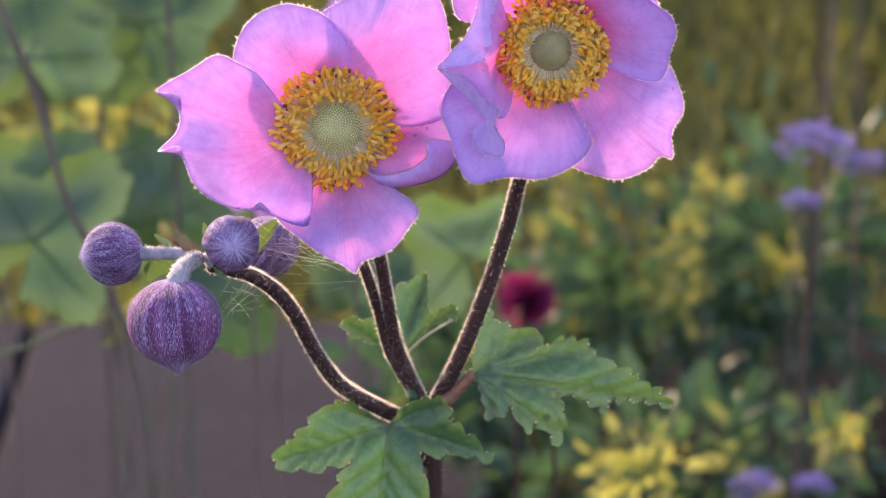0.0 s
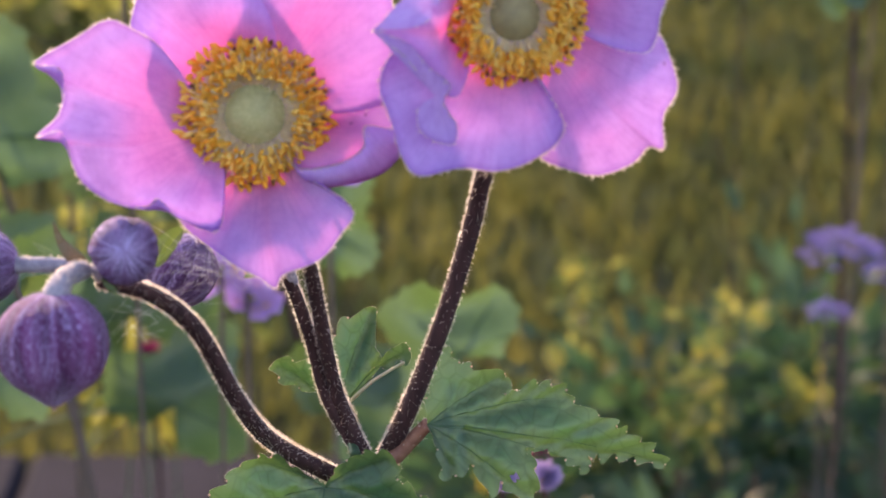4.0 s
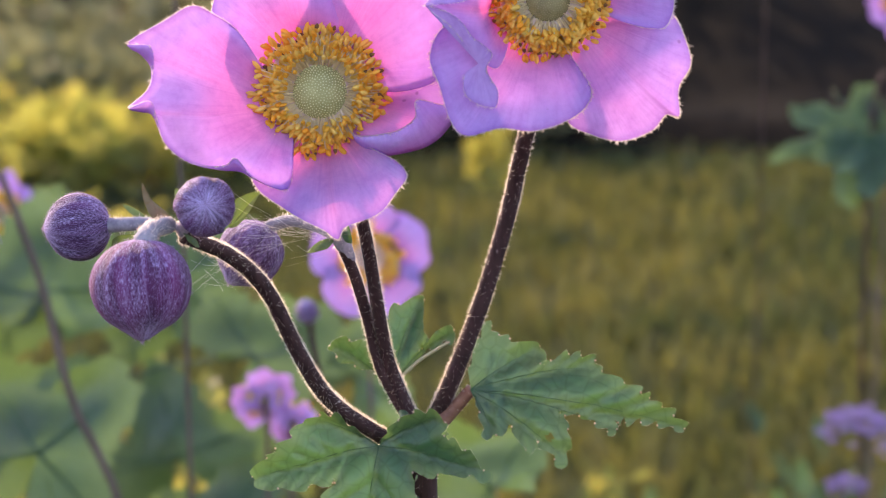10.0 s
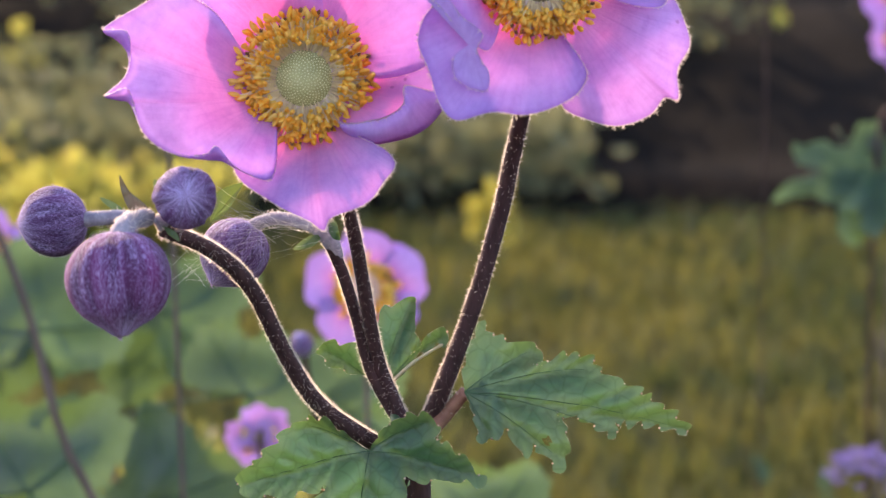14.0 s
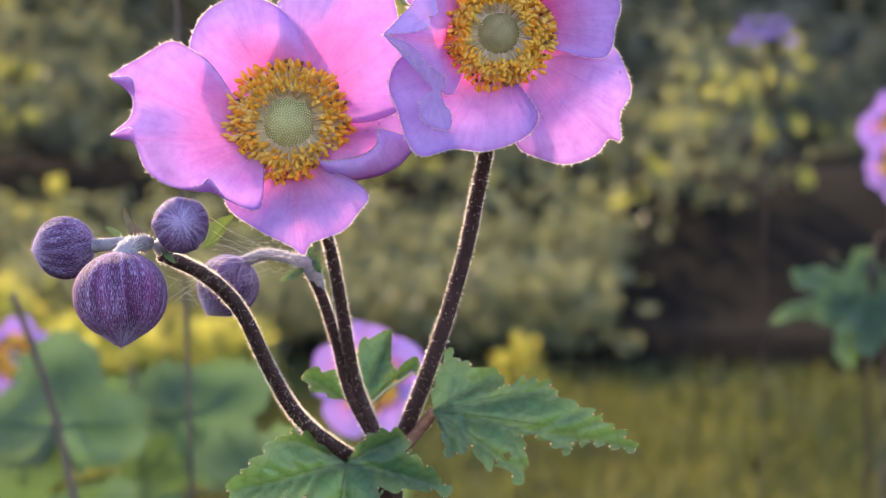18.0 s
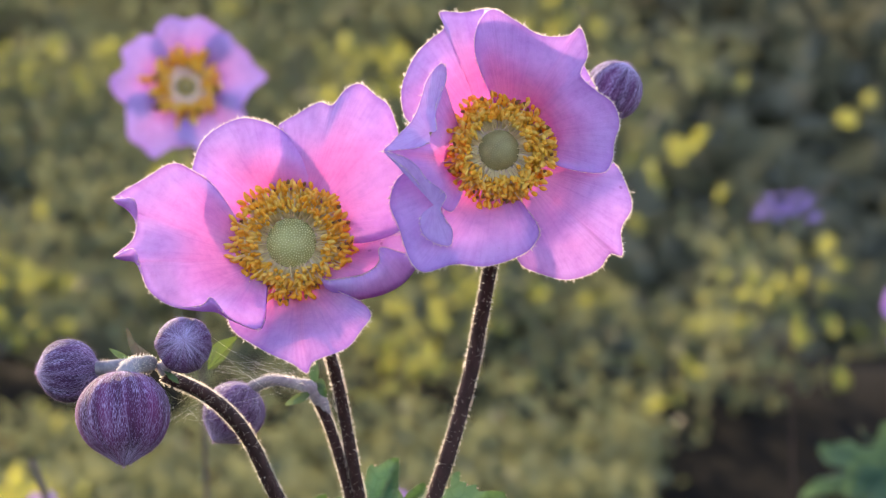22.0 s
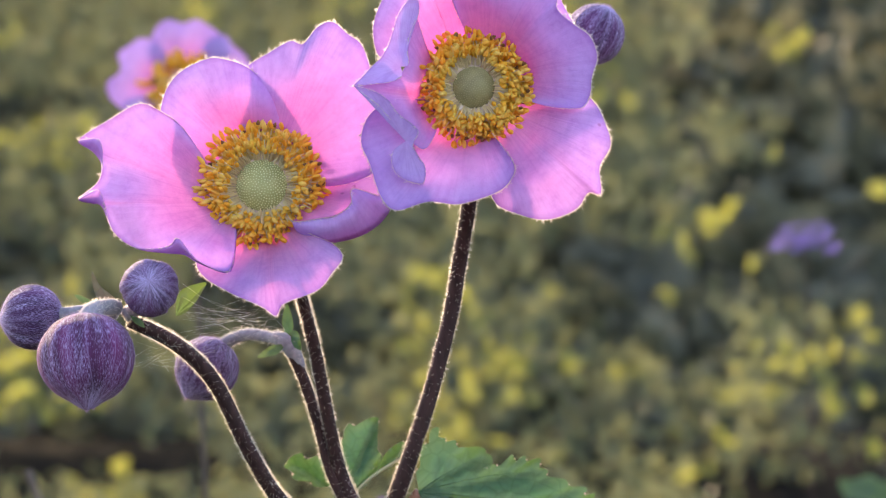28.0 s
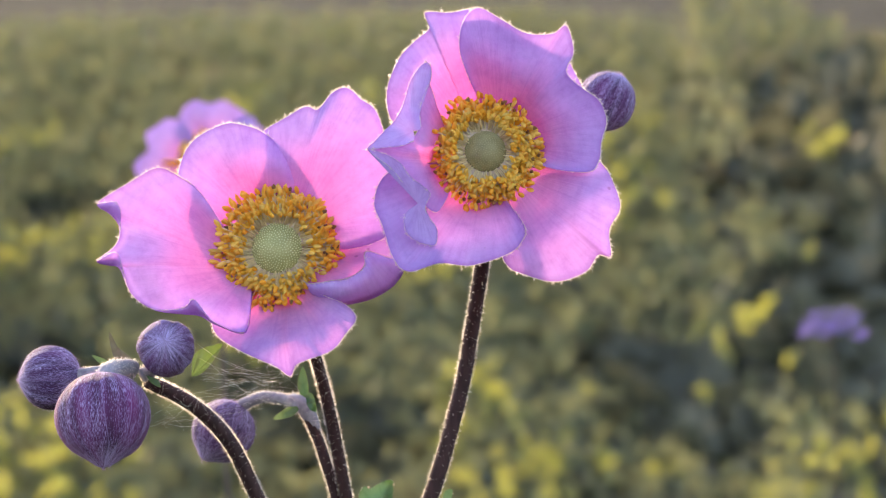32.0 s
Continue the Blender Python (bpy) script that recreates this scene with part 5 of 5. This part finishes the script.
def far_flower(centre, size, normal, turn, root, label, group="anemones behind", lean=0.0, buds=(), mat=None):
    """A whole anemone flower on its stem, simpler than the near ones."""
    o = thing("anemone", V((root[0], root[1], -800)), label, "flower plant", group)
    n = Vector(normal).normalized()
    q = n.to_track_quat("Z", "Y").to_matrix()
    c = V(centre)
    fl = new("flower")
    fl.parent, fl.matrix_parent_inverse = o, o.matrix_world.inverted()
    rng = np.random.default_rng(int(turn) + 7)
    for k in range(5):
        a = radians(turn + 72 * k)
        edge = []
        for j in range(9):
            t = -1 + 2 * j / 8
            rad = size * (0.42 + 0.58 * math.cos(t * 1.1)) * (1 + rng.normal(0, 0.05)) * (0.92 if abs(t) < 0.1 else 1)
            w = a + t * 0.80
            edge.append(c + q @ Vector((rad * math.cos(w), rad * math.sin(w), size * (0.18 + 0.12 * math.cos(3 * t + k)))) * MM)
        b = c + q @ Vector((size * 0.1 * math.cos(a), size * 0.1 * math.sin(a), 0.02 * k)) * MM
        v, f, uv, rim = sheet(b, edge, nu=7, ns=34, ripple=0.0016, seed=k)
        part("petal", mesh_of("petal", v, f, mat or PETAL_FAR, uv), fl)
    whorl(fl, ((c + q @ Vector((0, 0, size * 0.06)) * MM - V((0, 0, 0))) * 1000), normal, size * 0.16, int(turn), (size * 0.26, size * 0.40), 90, [DOME_RIPE, ANTHER], 2.4)
    back = (c - n * 0.004 - V((0, 0, 0))) * 1000
    far_stem(o, [back, back + Vector((lean * 0.2, 3, -25)), ((back.x + root[0]) / 2 + lean, (back.y + root[1]) / 2, (back.z - 800) / 2), (root[0], root[1], -800)], 0.9, 0.9, BARK)
    for k, (bc, ba, br) in enumerate(buds):
        b = bud(o, bc, ba, br, br, BUD_BLUE, 0, k)
        far_stem(b, [Vector(bc) - Vector(ba).normalized() * br, Vector(bc) - Vector(ba).normalized() * br * 2 + Vector((0, 2, -8)), ((bc[0] + back.x) / 2, (bc[1] + back.y) / 2 + 5, bc[2] - 60)], 1.2, 1.2, STEM, "pedicel")
    return o


def palmate(parent, centre, size, normal, up, seed, mat, lobes=3, depth=0.45, stalk=None, name="leaf"):
    """A lobed, toothed leaf lying across the given normal, drawn from its stalk end towards up."""
    n = Vector(normal).normalized()
    u = (Vector(up) - n * Vector(up).dot(n)).normalized()
    r = u.cross(n)
    c = V(centre)
    rng = np.random.default_rng(seed)
    edge = []
    for k in range(25):
        w = -2.5 + 5.0 * k / 24
        rad = size * (1 - depth * (0.5 - 0.5 * math.cos(2 * math.pi * (w + 2.5) / 5.0 * lobes + math.pi))) * (0.62 + 0.38 * math.cos(w * 0.55)) * (1 + rng.normal(0, 0.05))
        edge.append(c + (r * math.sin(w) * rad + u * math.cos(w) * rad - n * rad * 0.15 * (1 - math.cos(w))) * MM + n * size * 0.08 * math.sin(3 * w + seed) * MM)
    v, f, uv, rim = sheet(c, edge, nu=7, ns=130, teeth=size * 0.05 * MM, tooth_count=26, seed=seed)
    leaf = part(name, mesh_of(name, v, f, mat, uv), parent)
    for w in (-1.5, 0.0, 1.5):
        e = c + (r * math.sin(w) + u * math.cos(w)) * size * 0.75 * MM
        tv, tf, tuv, *_ = tube([tuple(c - n * 0.0006), tuple((c + e) / 2 - n * 0.001), tuple(e - n * 0.0006)], [0.0009, 0.0003], 5, 7)
        part("vein", mesh_of("vein", tv, tf, VEIN, tuv), leaf)
    if stalk:
        far_stem(leaf, [centre, *stalk], 0.6, 0.7, VEIN, "petiole", seed)
    return leaf


def verbena(heads, root, label):
    """Thin branching stems with flat heads of tiny violet-blue florets."""
    o = thing("verbena", V((root[0], root[1], -800)), label, "flower plant", "blue flowers behind")
    rng = np.random.default_rng(int(abs(root[0])) + 3)
    for c, rad in heads:
        h = new("flower_head")
        h.parent, h.matrix_parent_inverse = o, o.matrix_world.inverted()
        for k in range(34):
            w, d = 2.4 * k, rad * math.sqrt((k + 0.5) / 34)
            p = V((c[0] + d * math.cos(w), c[1] + d * math.sin(w) * 0.8, c[2] + rad * 0.55 * (1 - (d / rad) ** 2) + rng.normal(0, rad * 0.14)))
            s = rad * rng.uniform(0.16, 0.26) * MM
            v, f = [tuple(p + Vector((0, 0, -s * 0.4)))], []
            for a in range(5):
                t = a * 1.2566 + k
                for dt, rr, zz in ((-0.35, 0.75, 0.25), (0.0, 1.1, 0.30), (0.35, 0.75, 0.25)):
                    v.append(tuple(p + Vector((math.cos(t + dt) * rr, math.sin(t + dt) * rr - 0.3, zz)) * s))
                f += [(0, 1 + 3 * a, 2 + 3 * a), (0, 2 + 3 * a, 3 + 3 * a)]
            part("floret", mesh_of("floret", v, f, BLUE, smooth=False), h)
        far_stem(o, [(c[0], c[1], c[2] + 1), (c[0] + 2, c[1] + 3, c[2] - 60), ((c[0] + root[0]) / 2, (c[1] + root[1]) / 2, (c[2] - 800) / 2), (root[0], root[1], -800)], 0.45, 0.5, STEM)
    return o


def shrub(centre, size, count, leaf, mat, seed, label, name="shrub", category="shrub", yellow=0):
    """A small bush: a few stems from the ground and a loose cloud of leaves."""
    c = V(centre)
    o = thing(name, (c.x, c.y, 0.0), label, category)
    rng = np.random.default_rng(seed)
    p = rng.normal(0, 0.45, (count, 3)) * np.array(size) * MM + np.array(tuple(c))
    tagged(part("foliage", leaf_cloud("foliage", p, leaf * MM * (0.6 + 0.8 * rng.random(count)), mat, seed), o), kind="stuff")
    for k in range(2):
        e = p[k]
        pts = [(c.x + rng.normal(0, 0.03), c.y + rng.normal(0, 0.03), 0.0), tuple((np.array((c.x, c.y, 0)) + e) / 2 + rng.normal(0, 0.012, 3)), tuple(e)]
        v, f, uv, *_ = tube(pts, [0.0007, 0.0005], 6, 10, 0.05, k)
        part("stem", mesh_of("stem", v, f, VEIN, uv), o)
    for k in range(yellow):
        e = p[10 + k]
        part("yellow_leaf", leaf_cloud("yellow_leaf", [e + rng.normal(0, 0.004, 3) for _ in range(4)], [leaf * MM * 1.1] * 4, YELLOW, seed + k, 0.2, 0.8), o)
    return o


# other anemones in the bed behind
far_flower((-2.6, 492.0, -125.0), 23, (0.05, -1, 0.15), 20, (14, 512), "pink anemone flower further back, out of focus", buds=(((-24.4, 480.0, -142.9), (-0.3, -0.2, 1), 4.2),))
far_flower((-70.7, 442.6, 43.7), 27, (0.05, -1, 0.05), 90, (-72, 470), "lilac anemone flower on a tall brown stem behind the near ones", lean=9)
whl = thing("anemone", V((236, 985, -800)), "anemone stalk with a whorl of lobed green leaves", "flower plant", "anemones behind")
top = (253.6, 985.0, -147.3)
far_stem(whl, [(268.8, 985.0, -87.7), (266.7, 985.0, -117.4), top, (top[0] + 1, 990, -420), (top[0] + 3, 990, -800)], 1.1, 1.5, STEM, "stalk")
for k, (dx, dz, nx) in enumerate(((-1.0, -0.30, -0.2), (0.95, -0.3, 0.2), (-0.1, -0.9, 0.0))):
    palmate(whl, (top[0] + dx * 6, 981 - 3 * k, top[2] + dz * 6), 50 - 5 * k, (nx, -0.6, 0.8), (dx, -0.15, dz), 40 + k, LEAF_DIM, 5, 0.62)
far_flower((264.6, 975.0, -79.0), 20.5, (0.1, -1, 0.1), 50, (246, 995), "lilac anemone flower above a leaf whorl")
far_flower((270.0, 1000.0, -62.0), 24, (-0.2, -1, 0.0), 35, (300, 1010), "lilac anemone flower at the edge of the bed")
far_flower((-41.1, 500.0, -181.0), 13, (-0.3, 0.9, 0.35), 10, (-40, 515), "small lilac anemone flower low among the leaves, seen from behind", mat=PETAL_FOLD)
far_flower((-29.9, 505.0, -192.2), 11, (0.3, 0.9, 0.35), 55, (-28, 520), "small lilac anemone flower low among the leaves, seen from behind", mat=PETAL_FOLD)
far_flower((-168.4, 702.8, -147.7), 18, (0.1, -1, 0.2), 15, (-150, 710), "lilac anemone flower at the side of the bed")

verbena([((194.1, 996.0, -14.0), 19.5)], (200, 1004), "verbena with a flat violet-blue flower head on a thin stem")
verbena([((240.9, 905.5, -296.0), 21), ((264.0, 900.0, -305.0), 14), ((231.0, 880.0, -318.0), 11)], (241, 915), "verbena with clustered violet-blue flower heads")
verbena([((216.9, 900.0, -492.0), 14), ((249.7, 900.0, -491.0), 12)], (180, 905), "low verbena with pale violet flower heads")

# crimson and rose blooms low in the bed
def low_bloom(centre, size, mat, label, seed):
    o = thing("dahlia", V((centre[0], centre[1] + 8, -800)), label, "flower")
    c, rng = np.array(tuple(V(centre))), np.random.default_rng(seed)
    head = new("flower")
    head.parent, head.matrix_parent_inverse = o, o.matrix_world.inverted()
    for k in range(36):
        w, e = 2.4 * k, 0.15 + 1.35 * k / 36
        d = Vector((math.sin(e) * math.cos(w), -math.cos(e), math.sin(e) * math.sin(w)))
        s = d.orthogonal().normalized()
        v = [tuple(Vector(c)), tuple(Vector(c) + (d * 0.7 + s * 0.3) * size * MM), tuple(Vector(c) + d * size * MM), tuple(Vector(c) + (d * 0.7 - s * 0.3) * size * MM), tuple(Vector(c) + d * 0.6 * size * MM + d.cross(s) * size * 0.08 * MM)]
        part("petal", mesh_of("petal", v, [(0, 1, 4), (4, 1, 2), (4, 2, 3), (0, 4, 3)], mat), head)
    far_stem(o, [(centre[0], centre[1] + 2, centre[2]), (centre[0] + 3, centre[1] + 8, centre[2] - 120), (centre[0], centre[1] + 8, -800)], 0.8, 1.0, STEM)


low_bloom((110.2, 1300.0, -531.0), 24, CRIMSON, "crimson bloom low in the bed, out of focus", 1)
low_bloom((-84.0, 700.0, -281.0), 9, CRIMSON, "crimson bloom low in the bed, out of focus", 2)
low_bloom((52.5, 330.0, -189.0), 5.5, ROSE, "pale lilac bloom low in the bed", 3)
low_bloom((65.0, 330.0, -188.5), 5.5, ROSE, "pale lilac bloom low in the bed", 4)

# big lobed leaves in the bed, to the left and below
bed = thing("anemone_foliage", V((-80, 650, -800)), "mass of broad lobed green anemone leaves behind the flowers", "foliage")
for k, (c, s) in enumerate([((-139.1, 620.0, -164.7), 44), ((-49.2, 560.0, -177.9), 38), ((-83.1, 600.0, -229.0), 40), ((-134.9, 560.0, -208.7), 42), ((-12.1, 640.0, -204.1), 34), ((-121.5, 480.0, -195.6), 42), ((-98.5, 760.0, -194.8), 46), ((-148.9, 720.0, -184.1), 44), ((0.6, 560.0, -252.7), 34), ((-62.0, 560.0, -252.0), 36), ((44.0, 540.0, -224.0), 34), ((-146.3, 700.0, -178.3), 44), ((-94.9, 720.0, -176.6), 42)]):
    d = c[1]
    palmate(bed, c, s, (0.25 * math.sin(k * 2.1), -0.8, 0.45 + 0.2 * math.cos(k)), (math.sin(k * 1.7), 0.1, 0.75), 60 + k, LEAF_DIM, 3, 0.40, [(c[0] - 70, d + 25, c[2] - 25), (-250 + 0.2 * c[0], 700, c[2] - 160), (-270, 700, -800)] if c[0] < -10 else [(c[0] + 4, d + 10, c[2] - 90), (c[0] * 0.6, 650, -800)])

# brown stems of taller plants to the left
tall = thing("dry_stems", V((-170, 800, -800)), "tall thin brown stems in the bed", "stems")
for k, (a, b, d) in enumerate([((-153.5, 660.0, -140.3), (-134.4, 660.0, -211.2), 660), ((-123.3, 760.0, -159.6), (-123.5, 760.0, -250.3), 760), ((339.4, 1500.0, -338.5), (342.5, 1500.0, -438.1), 1500), ((308.5, 1400.0, -463.7), (310.2, 1400.0, -585.1), 1400), ((-126.6, 440.0, -87.0), (-105.3, 440.0, -160.2), 440)]):
    far_stem(tall, [a, ((a[0] + b[0]) / 2 + 2, d, (a[2] + b[2]) / 2), b, (b[0] + 1.4 * (b[0] - a[0]), d + 10, b[2] + 1.8 * (b[2] - a[2])), (b[0] + 2.0 * (b[0] - a[0]), d + 20, -800)], 1.3, 1.6, BARK, "stem", k)

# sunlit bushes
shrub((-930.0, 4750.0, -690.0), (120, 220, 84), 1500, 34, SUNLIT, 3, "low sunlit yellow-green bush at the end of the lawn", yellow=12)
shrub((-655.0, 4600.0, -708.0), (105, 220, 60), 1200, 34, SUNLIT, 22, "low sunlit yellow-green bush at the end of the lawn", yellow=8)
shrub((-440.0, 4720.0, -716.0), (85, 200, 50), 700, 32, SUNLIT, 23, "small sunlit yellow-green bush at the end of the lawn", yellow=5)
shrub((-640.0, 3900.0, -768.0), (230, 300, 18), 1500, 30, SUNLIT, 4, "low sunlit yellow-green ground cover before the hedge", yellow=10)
shrub((214.7, 1600.0, -640.0), (120, 160, 60), 420, 26, GREEN, 5, "dark green low bush with a few sunlit leaves", yellow=4)
shrub((330.0, 1600.0, -620.0), (90, 160, 80), 420, 28, GREEN, 6, "dark green low bush", yellow=3)
shrub((100.6, 1500.0, -665.0), (90, 140, 50), 320, 28, GREEN, 7, "dark green low bush", yellow=2)
shrub((236.0, 1480.0, -575.0), (18, 40, 40), 120, 12, SHRUB, 16, "upright sunlit yellow-green plant", "low_plant", "plant", yellow=4)
shrub((150.0, 1480.0, -505.0), (14, 40, 30), 70, 11, SHRUB, 17, "upright sunlit yellow-green plant", "low_plant", "plant", yellow=3)
shrub((268.0, 1520.0, -530.0), (34, 40, 22), 50, 11, SHRUB, 18, "thin sunlit yellow-green plant", "low_plant", "plant", yellow=3)
shrub((230.0, 1250.0, -640.0), (120, 100, 50), 360, 26, GREEN, 19, "dark green low bush in the bed", yellow=1)
shrub((297.8, 1100.0, -545.0), (22, 40, 16), 22, 18, SHRUB, 20, "small sunlit yellow-green plant", "low_plant", "plant", yellow=1)
shrub((231.2, 1100.0, -548.0), (16, 40, 16), 16, 16, SHRUB, 21, "small sunlit yellow-green plant", "low_plant", "plant")
shrub((134.0, 700.0, -393.0), (26, 60, 9), 130, 10, YELLOW_OLIVE, 8, "bright yellow leaves low in the bed", "low_plant", "plant")
shrub((-142.0, 1100.0, -365.0), (90, 140, 40), 320, 16, SHRUB, 9, "sunlit yellow-green bush behind the leaves", yellow=9)
shrub((-97.8, 760.0, -312.9), (22, 40, 9), 30, 26, YELLOW, 12, "small plant with bright yellow leaves", "low_plant", "plant")
shrub((112.0, 4300.0, -680.0), (16, 20, 34), 60, 34, YELLOW, 15, "clump of yellow leaves on the lawn", "low_plant", "plant")
